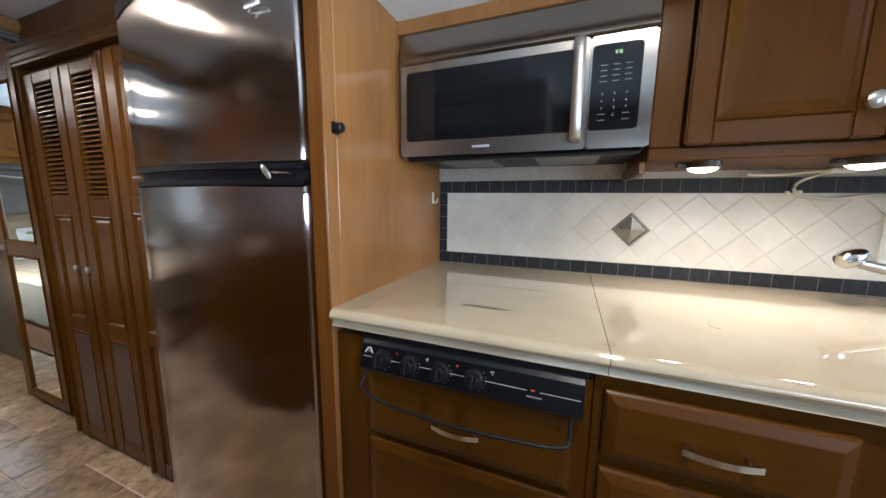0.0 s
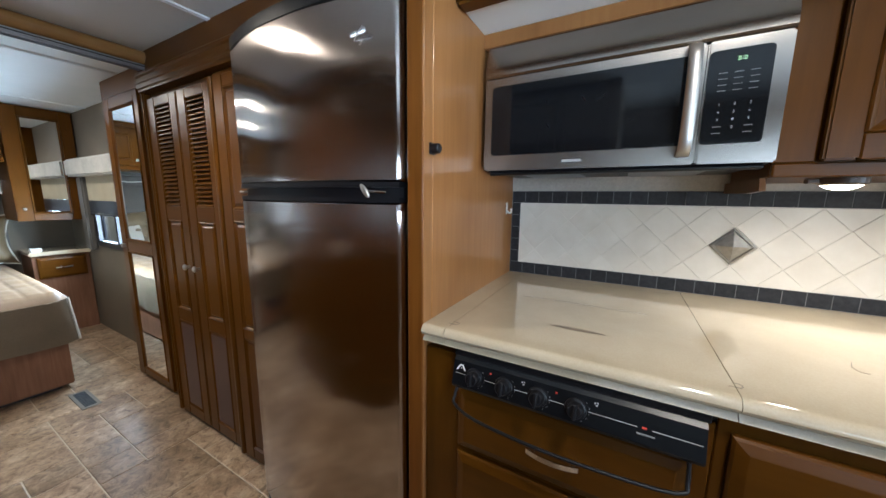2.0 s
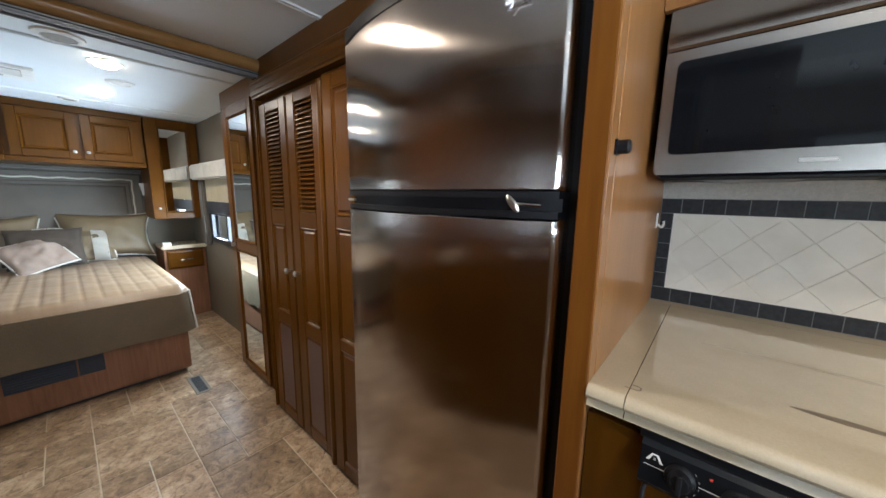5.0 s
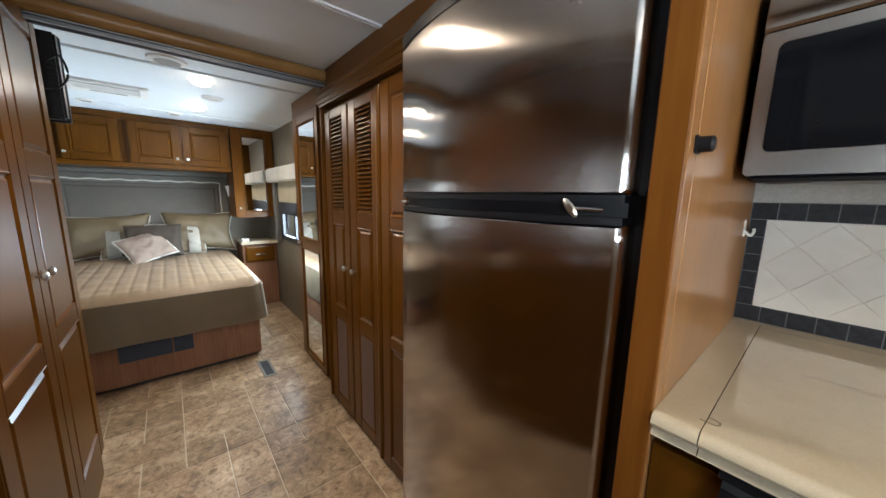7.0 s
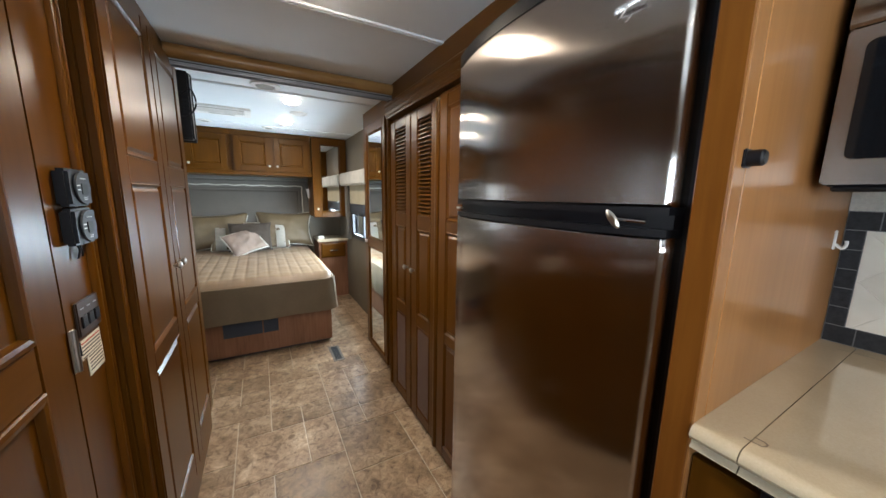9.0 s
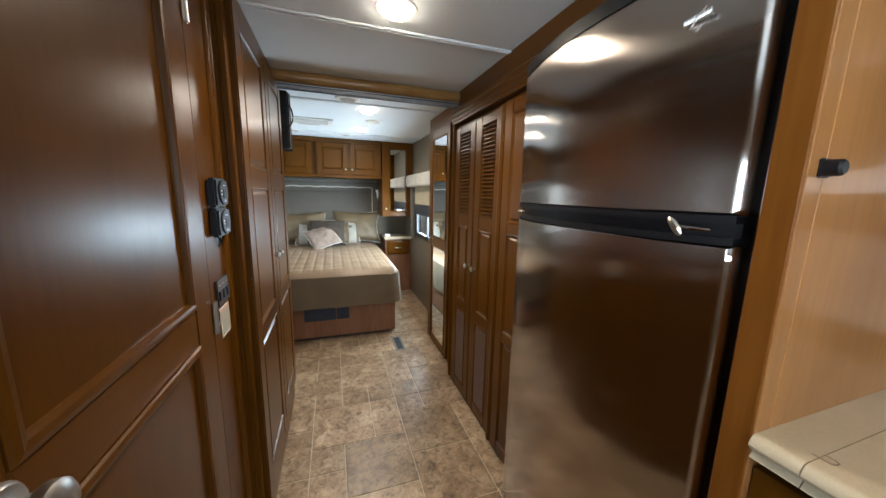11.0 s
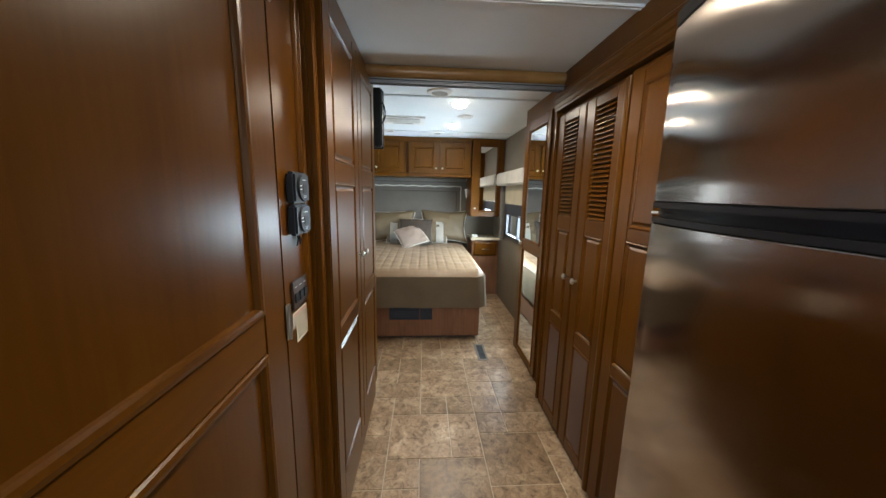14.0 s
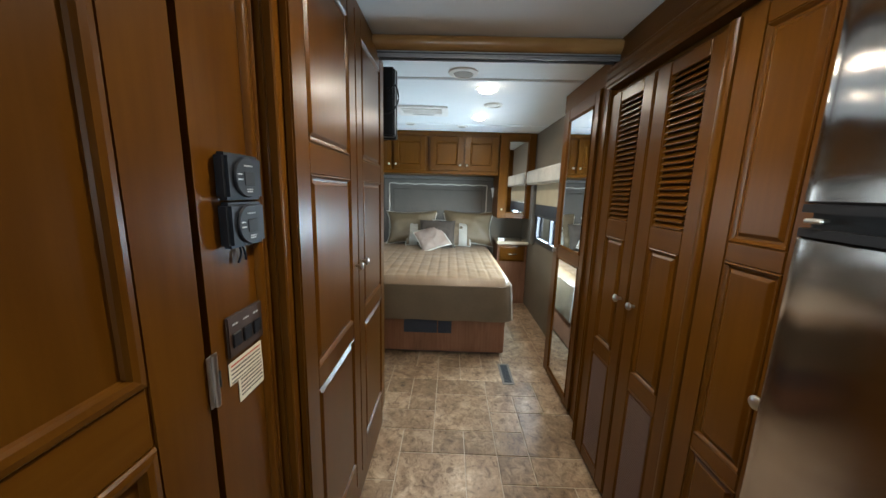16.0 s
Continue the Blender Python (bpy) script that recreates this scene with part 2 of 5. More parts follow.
LENS = mat("lamp_lens", glow_build((1.0, 0.87, 0.68), 55.0))
LENS_SMALL = mat("small_lamp_lens", glow_build((1.0, 0.84, 0.6), 20.0))
LEDGREEN = mat("green_display", glow_build((0.1, 0.9, 0.15), 0.35))
GROUT = plain("grout", (0.72, 0.69, 0.63), 0.7)
GROUTFLOOR = plain("floor_grout", (0.46, 0.385, 0.29), 0.7)


# ---------------------------------------------------------------- mesh tools
def thing(name, m=None, label="", category="", group="", kind=""):
    ob = new(name)
    ob.empty_display_size = 0.05
    if m is not None:
        ob.matrix_world = m
    return tagged(ob, label, category, group, kind)


def mesh_object(name, bm, material, smooth=0.0):
    me = bpy.data.meshes.new(name)
    bmesh.ops.recalc_face_normals(bm, faces=bm.faces)
    bm.to_mesh(me)
    bm.free()
    me.materials.append(material)
    if smooth:
        for p in me.polygons:
            p.use_smooth = True
        me.set_sharp_from_angle(angle=radians(smooth))
    return new(name, me)


def part(name, bm, material, parent, label="", smooth=0.0):
    ob = mesh_object(name, bm, material, smooth)
    ob.parent = parent
    return tagged(ob, label)


def solid(name, bm, material, label="", category="", group="", kind="", m=None, smooth=0.0):
    ob = mesh_object(name, bm, material, smooth)
    if m is not None:
        ob.matrix_world = m
    return tagged(ob, label, category, group, kind)


def box(x0, x1, y0, y1, z0, z1, bevel=0.002, seg=1, bm=None):
    tmp = bmesh.new()
    bmesh.ops.create_cube(tmp, size=1)
    for v in tmp.verts:
        v.co = Vector(((x0 + x1) / 2 + v.co.x * (x1 - x0), (y0 + y1) / 2 + v.co.y * (y1 - y0), (z0 + z1) / 2 + v.co.z * (z1 - z0)))
    if bevel:
        lim = min(abs(x1 - x0), abs(y1 - y0), abs(z1 - z0)) * 0.45
        bmesh.ops.bevel(tmp, geom=tmp.edges[:], offset=min(bevel, lim), segments=seg, affect="EDGES")
    if bm is None:
        return tmp
    me = bpy.data.meshes.new("tmp")
    tmp.to_mesh(me)
    tmp.free()
    bm.from_mesh(me)
    bpy.data.meshes.remove(me)
    return bm


def rect_profile(x0, z0, x1, z1, prof, bm=None):
    """Rings of (inset, y) stepped inwards from a rectangle and closed by a last face; the front looks to -y."""
    bm = bm or bmesh.new()
    prev = None
    for ins, y in prof:
        ring = [bm.verts.new(c) for c in ((x0 + ins, y, z0 + ins), (x1 - ins, y, z0 + ins), (x1 - ins, y, z1 - ins), (x0 + ins, y, z1 - ins))]
        if prev:
            for i in range(4):
                bm.faces.new((prev[i], prev[(i + 1) % 4], ring[(i + 1) % 4], ring[i]))
        else:
            bm.faces.new(ring[::-1])
        prev = ring
    bm.faces.new(prev)
    return bm


def extrude_x(profile, x0, x1, bm=None):
    """A closed outline of (y, z) points drawn out along x."""
    bm = bm or bmesh.new()
    a = [bm.verts.new((x0, y, z)) for y, z in profile]
    b = [bm.verts.new((x1, y, z)) for y, z in profile]
    n = len(profile)
    for i in range(n):
        bm.faces.new((a[i], a[(i + 1) % n], b[(i + 1) % n], b[i]))
    bm.faces.new(a[::-1])
    bm.faces.new(b)
    return bm


def extrude_z(outline, z0, z1, bm=None):
    bm = bm or bmesh.new()
    a = [bm.verts.new((x, y, z0)) for x, y in outline]
    b = [bm.verts.new((x, y, z1)) for x, y in outline]
    n = len(outline)
    for i in range(n):
        bm.faces.new((a[i], a[(i + 1) % n], b[(i + 1) % n], b[i]))
    bm.faces.new(a[::-1])
    bm.faces.new(b)
    return bm


def lathe(profile, m=Matrix(), steps=20, bm=None):
    """(radius, height) turned round the z axis, then placed by m."""
    bm = bm or bmesh.new()
    rings = []
    for r, h in profile:
        rings.append([bm.verts.new(m @ Vector((r * math.cos(2 * math.pi * i / steps), r * math.sin(2 * math.pi * i / steps), h))) for i in range(steps)] if r > 1e-5
                     else [bm.verts.new(m @ Vector((0, 0, h)))])
    for a, b in zip(rings, rings[1:]):
        for i in range(steps):
            j = (i + 1) % steps
            if len(a) == 1:
                bm.faces.new((a[0], b[j], b[i]))
            elif len(b) == 1:
                bm.faces.new((a[i], a[j], b[0]))
            else:
                bm.faces.new((a[i], a[j], b[j], b[i]))
    return bm


def tube(points, r, steps=8, bm=None, flat=1.0):
    bm = bm or bmesh.new()
    pts = [Vector(p) for p in points]
    rings = []
    for i, p in enumerate(pts):
        d = (pts[min(i + 1, len(pts) - 1)] - pts[max(i - 1, 0)]).normalized()
        side = d.cross(Vector((0, 0, 1)))
        if side.length < 0.1:
            side = d.cross(Vector((1, 0, 0)))
        side.normalize()
        up = side.cross(d)
        rings.append([bm.verts.new(p + side * r * math.cos(2 * math.pi * k / steps) + up * r * flat * math.sin(2 * math.pi * k / steps)) for k in range(steps)])
    for a, b in zip(rings, rings[1:]):
        for k in range(steps):
            bm.faces.new((a[k], a[(k + 1) % steps], b[(k + 1) % steps], b[k]))
    bm.faces.new(rings[0][::-1])
    bm.faces.new(rings[-1])
    return bm


def arc(points, n=6):
    """A smooth line through the given points."""
    p = [Vector(q) for q in points]
    p = [2 * p[0] - p[1], *p, 2 * p[-1] - p[-2]]
    out = []
    for a, b, c, d in zip(p, p[1:], p[2:], p[3:]):
        for i in range(n):
            t = i / n
            out.append(0.5 * ((2 * b) + (c - a) * t + (2 * a - 5 * b + 4 * c - d) * t * t + (3 * b - a - 3 * c + d) * t ** 3))
    return out + [p[-2]]


TURN_FRONT = {"-y": 0, "+y": 180, "+x": 90, "-x": -90}
RAISED = [(0, 0.016), (0, 0.001), (0.003, -0.001), (0.007, 0.003), (0.010, 0.007), (0.016, 0.008), (0.024, 0.0025), (0.026, 0.002)]
COVE = [(0, 0.016), (0, 0.001), (0.003, -0.003), (0.008, 0.000), (0.012, 0.003), (0.030, 0.0085), (0.034, 0.009)]
FLATP = [(0, 0.016), (0, 0.0), (0.003, -0.004), (0.011, -0.0052), (0.019, -0.0036), (0.0205, 0.004), (0.0225, 0.0085)]


def knob(parent, x, z, y=0.0, r=0.015):
    part("knob", lathe([(0.006, 0), (0.006, 0.010), (0.008, 0.013), (r, 0.018), (r, 0.024), (r * 0.7, 0.028), (0, 0.029)], Matrix.Translation((x, y, z)) @ Matrix.Rotation(radians(90), 4, "X"), 20), NICKEL, parent, "satin nickel knob", 40)


GRILLEWOOD = plain("mauve_brown_grille", (0.115, 0.066, 0.052), 0.35)


def panelled(parent, w, h, panels, material=None, thick=0.02, prof=None, rim=0.0):
    """Stiles, rails and sunk or raised panels of one framed front, its face at y = 0 looking to -y."""
    material = material or WOOD
    panels = sorted(panels, key=lambda p: p[1])
    x0, x1 = panels[0][0], panels[0][2]
    part("stile", box(0, x0, 0, thick, 0, h, 0.004, 2), material, parent)
    part("stile", box(x1, w, 0, thick, 0, h, 0.004, 2), material, parent)
    edges = [0] + [v for p in panels for v in (p[1], p[3])] + [h]
    for z0, z1 in zip(edges[::2], edges[1::2]):
        part("rail", box(x0, x1, 0.0008, thick, z0, z1, 0.003, 1), WOOD_X if material is WOOD else material, parent)
    for p in panels:
        kind = p[4] if len(p) > 4 else "raised"
        if kind == "raised":
            part("panel", rect_profile(p[0], p[1], p[2], p[3], prof or RAISED), material, parent)
        elif kind == "flat":
            part("panel", rect_profile(p[0], p[1], p[2], p[3], FLATP), material, parent)
        elif kind == "louvre":
            n = int((p[3] - p[1]) / 0.0200)
            step = (p[3] - p[1]) / n
            for i in range(n):
                z = p[1] + step * (i + 0.5)
                s = part("slat", box(p[0], p[2], -0.0125, 0.0125, -0.0028, 0.0028, 0.002), material, parent)
                s.location = (0, 0.010, z)
                s.rotation_euler = (radians(40), 0, 0)
        elif kind == "mesh":
            part("grille", rect_profile(p[0], p[1], p[2], p[3], [(0, 0.016), (0, 0.001), (0.004, -0.002), (0.008, 0.004), (0.012, 0.005)]), material, parent)
            n = int((p[3] - p[1] - 0.03) / 0.0105)
            for i in range(n):
                z = p[1] + 0.018 + 0.0105 * i
                part("grille_slat", box(p[0] + 0.014, p[2] - 0.014, 0.0005, 0.005, z, z + 0.0055, 0), GRILLEWOOD, parent)
        elif kind == "mirror":
            part("bead", rect_profile(p[0], p[1], p[2], p[3], [(0, 0.016), (0, 0.001), (0.004, -0.005), (0.012, 0.002), (0.016, 0.007)]), material, parent)
            part("mirror_pane", box(p[0] + 0.014, p[2] - 0.014, 0.005, 0.006, p[1] + 0.014, p[3] - 0.014, 0), MIRROR, parent, "silvered mirror pane")


def text_bars(parent, name, x0, x1, z, h, y, material, seed=0):
    rnd = random.Random(seed)
    bm = bmesh.new()
    x = x0
    while x < x1:
        w = rnd.uniform(0.5, 1.6) * h * 1.6
        box(x, min(x + w, x1), y - 0.0006, y, z, z + h, 0, bm=bm)
        x += w + h * 0.6
    part(name, bm, material, parent)


# ---------------------------------------------------------------- the shell
def wall_with_hole(name, axis, at, t, a0, a1, z0, z1, hole, material, label):
    """A wall across x or y, of thickness t, with one opening (a, b, low, high) or none."""
    bm = bmesh.new()
    spans = [(a0, a1, z0, z1)] if not hole else [(a0, hole[0], z0, z1), (hole[1], a1, z0, z1), (hole[0], hole[1], z0, hole[2]), (hole[0], hole[1], hole[3], z1)]
    for s0, s1, l, u in spans:
        if axis == "y":
            box(s0, s1, at, at + t, l, u, 0, bm=bm)
        else:
            box(at, at + t, s0, s1, l, u, 0, bm=bm)
    return solid(name, bm, material, label, "wall", kind="structure")


wall_with_hole("wall_kitchen", "y", 1.684, 0.05, -1.9, 4.0, 0, 2.1, None, GREYWALL, "plain grey wallboard behind the kitchen")
wall_with_hole("wall_front", "x", 3.9, 0.05, -0.85, 1.68, 0, 2.1, (-0.5, 1.25, 0.95, 1.75), LOUNGEWALL, "plain brown front wall with a wide opening")
wall_with_hole("wall_lounge_side", "y", -0.85, 0.05, 0.35, 4.0, 0, 2.1, (0.55, 2.15, 1.0, 1.7), LOUNGEWALL, "plain unseen lounge wall with an added window opening")
wall_with_hole("wall_hall_return", "x", 0.30, 0.05, -0.80, 0.005, 0, 2.1, None, LOUNGEWALL, "plain return wall beside the bathroom door")
wall_with_hole("wall_hall", "y", -0.045, 0.05, -0.885, -0.72, 0, CEIL - 0.001, None, WOOD, "stained maple strip beside the wardrobe")
wall_with_hole("wall_hall_near", "y", -0.045, 0.05, -0.005, 0.30, 0, CEIL - 0.001, None, WOOD, "stained maple strip beside the bathroom door")
wall_with_hole("wall_over_door", "y", -0.045, 0.05, -0.72, -0.005, 1.905, CEIL - 0.001, None, WOOD_X, "stained maple head over the bathroom door")
wall_with_hole("wall_bathroom", "y", -0.60, 0.05, -1.95, 0.30, 0, 2.1, None, GREYWALL, "plain wall closing the bathroom")
wall_with_hole("wall_bed_right", "y", 1.345, 0.05, -4.5, -2.56, 0, 2.1, (-3.72, -2.72, 0.82, 1.46), WALLPAPER, "olive textured wallpaper with the bedroom window")
wall_with_hole("wall_bed_left", "y", -0.95, 0.05, -4.5, -1.9, 0, 2.1, (-3.72, -2.72, 0.9, 1.5), WALLPAPER, "olive textured wallpaper")
wall_with_hole("wall_bed_head", "x", -4.50, 0.05, -0.95, 1.40, 0, 2.1, None, WALLPAPER, "grey-olive wallpaper behind the bed head")
wall_with_hole("wall_bed_return", "x", -1.94, 0.04, -0.90, -0.03, 0, 2.1, None, WALLPAPER, "plain return wall behind the wardrobe")

bm = bmesh.new()
box(-4.5, 4.0, -0.95, 1.75, CEIL, CEIL + 0.06, 0, bm=bm)
for sx in (-3.58, -2.28, -1.12, 0.25, 1.5):
    box(sx - 0.015, sx + 0.015, -0.94, 1.74, CEIL - 0.0025, CEIL + 0.01, 0.001, bm=bm)
    for dx in (-0.009, 0.009):
        box(sx + dx - 0.004, sx + dx + 0.004, -0.94, 1.74, CEIL - 0.007, CEIL - 0.001, 0.002, bm=bm)
solid("ceiling", bm, CEILMAT, "pale grey padded ceiling with narrow batten seams", "ceiling", kind="structure")

# sliding-door track and rounded moulding across the hall
out = [(-1.755 + 0.036 * math.cos(radians(-90 + 15 * i)), CEIL - 0.033 + 0.033 * math.sin(radians(-90 + 15 * i))) for i in range(13)] + [(-1.775, CEIL), (-1.775, CEIL - 0.066)]
mld = bmesh.new()
vs = [[mld.verts.new((x, y, z)) for x, z in out] for y in (0.04, 1.16)]
for i in range(len(out)):
    j = (i + 1) % len(out)
    mld.faces.new((vs[0][i], vs[0][j], vs[1][j], vs[1][i]))
mld.faces.new(vs[0])
mld.faces.new(vs[1][::-1])
beam = thing("door_track", None, "rounded light maple moulding with an aluminium sliding-door track", "trim", kind="structure")
part("moulding", mld, GOLDMOULD, beam, smooth=50)
part("track", box(-1.775, -1.735, 0.04, 1.16, CEIL - 0.086, CEIL - 0.066, 0.003), TRIMGREY, beam, "grooved aluminium track")
part("track_lip", box(-1.742, -1.734, 0.04, 1.16, CEIL - 0.094, CEIL - 0.086, 0.001), TRIMGREY, beam)
part("track_lip", box(-1.776, -1.768, 0.04, 1.16, CEIL - 0.094, CEIL - 0.086, 0.001), TRIMGREY, beam)
# Thin dark strips on the track's faces, drawn as its shaded grooves.
part("track_groove", box(-1.7348, -1.7338, 0.04, 1.16, CEIL - 0.079, CEIL - 0.0735, 0), GAPDARK, beam)
part("track_slot", box(-1.766, -1.744, 0.04, 1.16, CEIL - 0.0875, CEIL - 0.0855, 0), GAPDARK, beam)

# ---------------------------------------------------------------- fridge and its surround
fridge = thing("refrigerator", pose(-0.437, 0.95, 0.0), "curved stainless two-door refrigerator with black trim", "refrigerator")
HALF = 0.358


def bow(u):
    return 0.050 * abs(u) ** 2.2


def fridge_door(z0, z1, name):
    pts = []
    n = 24
    for i in range(n + 1):
        u = -1 + 2 * i / n
        pts.append((u * (HALF - 0.024), bow(u)))
    ye = bow(1)
    right = [(HALF - 0.024 + 0.024 * math.sin(a), ye + 0.026 * (1 - math.cos(a))) for a in [radians(11.25 * k) for k in range(1, 9)]]
    left = [(-HALF + 0.024 - 0.024 * math.sin(a), ye + 0.008 * (1 - math.cos(a))) for a in [radians(90 - 18 * k) for k in range(0, 5)]]
    outline = [(-HALF, 0.098)] + left + pts + right + [(HALF, 0.098)]
    levels = [z0, z0 + 0.004] + [z0 + (z1 - z0) * k / 44 for k in range(1, 44)] + [z1 - 0.004, z1]
    b = bmesh.new()
    rings = []
    for z in levels:
        rim = 0.004 if z in (z0, z1) else 0.0
        ring = []
        for x, y in outline:
            w = 0.0 if y > 0.09 else 0.0016 * noise.noise(Vector((x * 3.2 + z0 * 5, 1.7, z * 6.0))) + 0.0005 * noise.noise(Vector((x * 9, 4.1, z * 13)))
            ring.append(b.verts.new((x, y + w + (rim if y < 0.09 else 0), z)))
        rings.append(ring)
    n = len(outline)
    for p, q in zip(rings, rings[1:]):
        for i in range(n):
            b.faces.new((p[i], p[(i + 1) % n], q[(i + 1) % n], q[i]))
    b.faces.new(rings[0][::-1])
    b.faces.new(rings[-1])
    return part(name, b, STEEL, fridge, "brushed stainless door", 40)


part("body", box(-HALF - 0.004, HALF + 0.034, 0.098, 0.72, 0.03, 1.80, 0.006, 2), BLACK, fridge, "black cabinet sides")
lower = fridge_door(0.055, 1.268, "lower_door")
upper = fridge_door(1.324, 1.768, "upper_door")


def curved_bar(z0, z1, push, name, material, label=""):
    n = 24
    front = [(-1 + 2 * i / n) for i in range(n + 1)]
    outline = [(-HALF + 0.002, 0.095)] + [(u * (HALF - 0.006), bow(u) + push) for u in front] + [(HALF - 0.002, 0.095)]
    return part(name, extrude_z(outline, z0, z1), material, fridge, label, 40)


curved_bar(1.268, 1.324, 0.022, "handle_recess", BLACK, "glossy black grip recess between the doors")
curved_bar(1.269, 1.283, 0.001, "lower_grip", BLACK, "glossy black grip edge")
curved_bar(1.309, 1.323, 0.001, "upper_grip", BLACK, "glossy black grip edge")
curved_bar(1.769, 1.803, 0.001, "top_cap", BLACK, "black top cap")
part("kick_plate", box(-HALF, HALF, 0.06, 0.09, 0.012, 0.05, 0.003), BLACK, fridge)
lat = part("latch_lever", lathe([(0, -0.002), (0.011, 0), (0.013, 0.004), (0.009, 0.008), (0, 0.009)], Matrix.Diagonal((0.62, 1.7, 1, 1))), NICKEL, fridge, "small nickel travel latch", 40)
lat.matrix_basis = pose(0.275, 0.012, 1.299, 90, -40, 0)
part("latch_pin", tube([(0.275, 0.02, 1.299), (0.325, 0.032, 1.296)], 0.0035), CHROME, fridge)
part("latch_catch", box(-0.330, -0.300, 0.030, 0.045, 1.292, 1.300, 0.003), NICKEL, fridge, "small metal travel catch")
# one wavy chrome line across the door, with a slanted stroke through it
part("badge", tube(arc([(0.236 + 0.0026 * i, 0.0135 + 0.00022 * i, 1.673 + (0.0055 if i % 2 else -0.0045) + 0.0003 * i) for i in range(19)], 4), 0.0016, 6), CHROME, upper, "small chrome maker's badge", 60)
part("badge_stroke", tube([(0.248, 0.0142, 1.660), (0.258, 0.0146, 1.673), (0.272, 0.0152, 1.688)], 0.0016, 6), CHROME, upper, "", 60)

surround = thing("fridge_surround", None, "light maple side panel and stile beside the refrigerator", "cabinet panel")
part("stile", box(-0.044, 0.002, 0.978, 1.02, 0.02, CEIL - 0.004, 0.003), STILEWOOD, surround, "stained maple edge stile")
part("side_panel", box(-0.020, 0.0035, 1.0205, 1.68, 0.02, CEIL - 0.004, 0.002), PANEL, surround, "light maple side panel")
part("edge_bead", box(-0.003, 0.0035, 0.980, 1.0195, 0.02, CEIL - 0.004, 0.001), PANEL, surround)

# fluted fascia over the hall cabinets
fas = [(1.085, 1.792), (1.085, 1.802), (1.079, 1.806), (1.079, 1.818), (1.083, 1.821), (1.083, 1.828), (1.079, 1.832), (1.079, 1.846), (1.083, 1.849), (1.083, 1.856), (1.075, 1.862),
       (1.075, 1.872), (1.086, 1.882), (1.106, 1.884), (1.112, CEIL), (1.165, CEIL), (1.165, 1.792)]
solid("trim_fascia", extrude_x(fas, -1.78, -0.042), WOOD_X, "stained maple fascia with fluted moulding under the ceiling", "trim", kind="structure")
solid("trim_kitchen_header", box(0.004, 1.9, 1.12, 1.175, 1.765, CEIL, 0.008, 2), WOOD_X, "stained maple header over the kitchen", "trim", kind="structure")
solid("ceiling_slide", box(0.004, 3.9, 1.176, 1.68, 1.775, 1.80, 0), CEILMAT, "pale lowered ceiling over the kitchen", "ceiling", kind="structure")

catch = thing("door_catch", pose(0.0035, 1.015, 1.40, 0, 0, 90), "small black plastic door catch on the side panel", "door catch")
part("plate", box(-0.014, 0.014, -0.004, 0, -0.014, 0.014, 0.003, 2), BLACK, catch)
part("roller", lathe([(0, 0.004), (0.012, 0.004), (0.012, 0.020), (0.009, 0.023), (0, 0.023)], Matrix.Rotation(radians(90), 4, "X")), BLACK, catch, smooth=40)
hook = thing("wall_hook", pose(0.0035, 1.60, 1.245, 0, 0, 90) @ Matrix.Diagonal((0.75, 0.75, 0.8, 1)), "small white plastic hook on the side panel", "hook")
part("plate", box(-0.009, 0.009, -0.005, 0, -0.03, 0.03, 0.004, 2), WHITEPL, hook)
part("hook_arm", tube(arc([(0, -0.004, -0.012), (0, -0.02, -0.024), (0, -0.028, -0.012), (0, -0.027, 0.0)]), 0.0045), WHITEPL, hook, smooth=60)

# ---------------------------------------------------------------- pantry and louvred closet
pantry = thing("pantry_cabinet", pose(-1.135, 1.092, 0.028), "tall stained maple pantry with raised panels", "cabinet")
part("body", box(0, 0.333, 0.021, 0.55, 0, 1.76, 0.002), WOOD, pantry)
pd = new("door")
pd.parent = pantry
pd.location = (0.035, 0, 0)
panelled(pd, 0.290, 1.735, [(0.070, 0.06, 0.213, 0.617), (0.070, 0.664, 0.213, 1.147), (0.070, 1.197, 0.213, 1.685)])
knob(pd, 0.237, 0.870)
part("face_stile", extrude_z([(0, 0.02), (0, -0.001), (0.004, -0.005), (0.010, -0.0075), (0.020, -0.0075), (0.026, -0.005), (0.031, -0.001), (0.031, 0.02)], 0, 1.735), WOOD, pantry, "rounded face stile", 50)

closet = thing("louvred_closet", pose(-1.765, 1.105, 0.028), "stained maple closet with two louvred doors", "closet")
part("body", box(0, 0.63, 0.16, 0.55, 0, 1.76, 0.002), WOOD, closet)
for x0, x1, z0, z1 in ((0, 0.012, 0, 1.76), (0.618, 0.63, 0, 1.76), (0.0125, 0.6175, 0, 0.02), (0.0125, 0.6175, 1.745, 1.76)):
    part("carcass_edge", box(x0, x1, 0.021, 0.159, z0, z1, 0.001), WOOD, closet)
part("end_post", box(-0.014, 0.0, -0.012, 0.05, 0, 1.90, 0.006, 2), WOOD, closet)
for k, dx in enumerate((0.008, 0.322)):
    d = new("door")
    d.parent = closet
    d.location = (dx, 0, 0)
    panelled(d, 0.302, 1.735, [(0.075, 0.06, 0.235, 0.575, "mesh"), (0.085, 0.645, 0.225, 1.125), (0.085, 1.20, 0.225, 1.69, "louvre")])
    part("meeting_strip", box(0.290, 0.302, -0.006, 0.0, 0, 1.735, 0.003), WOOD, d) if k == 1 else None
    knob(d, 0.262 if k == 0 else 0.045, 0.893)

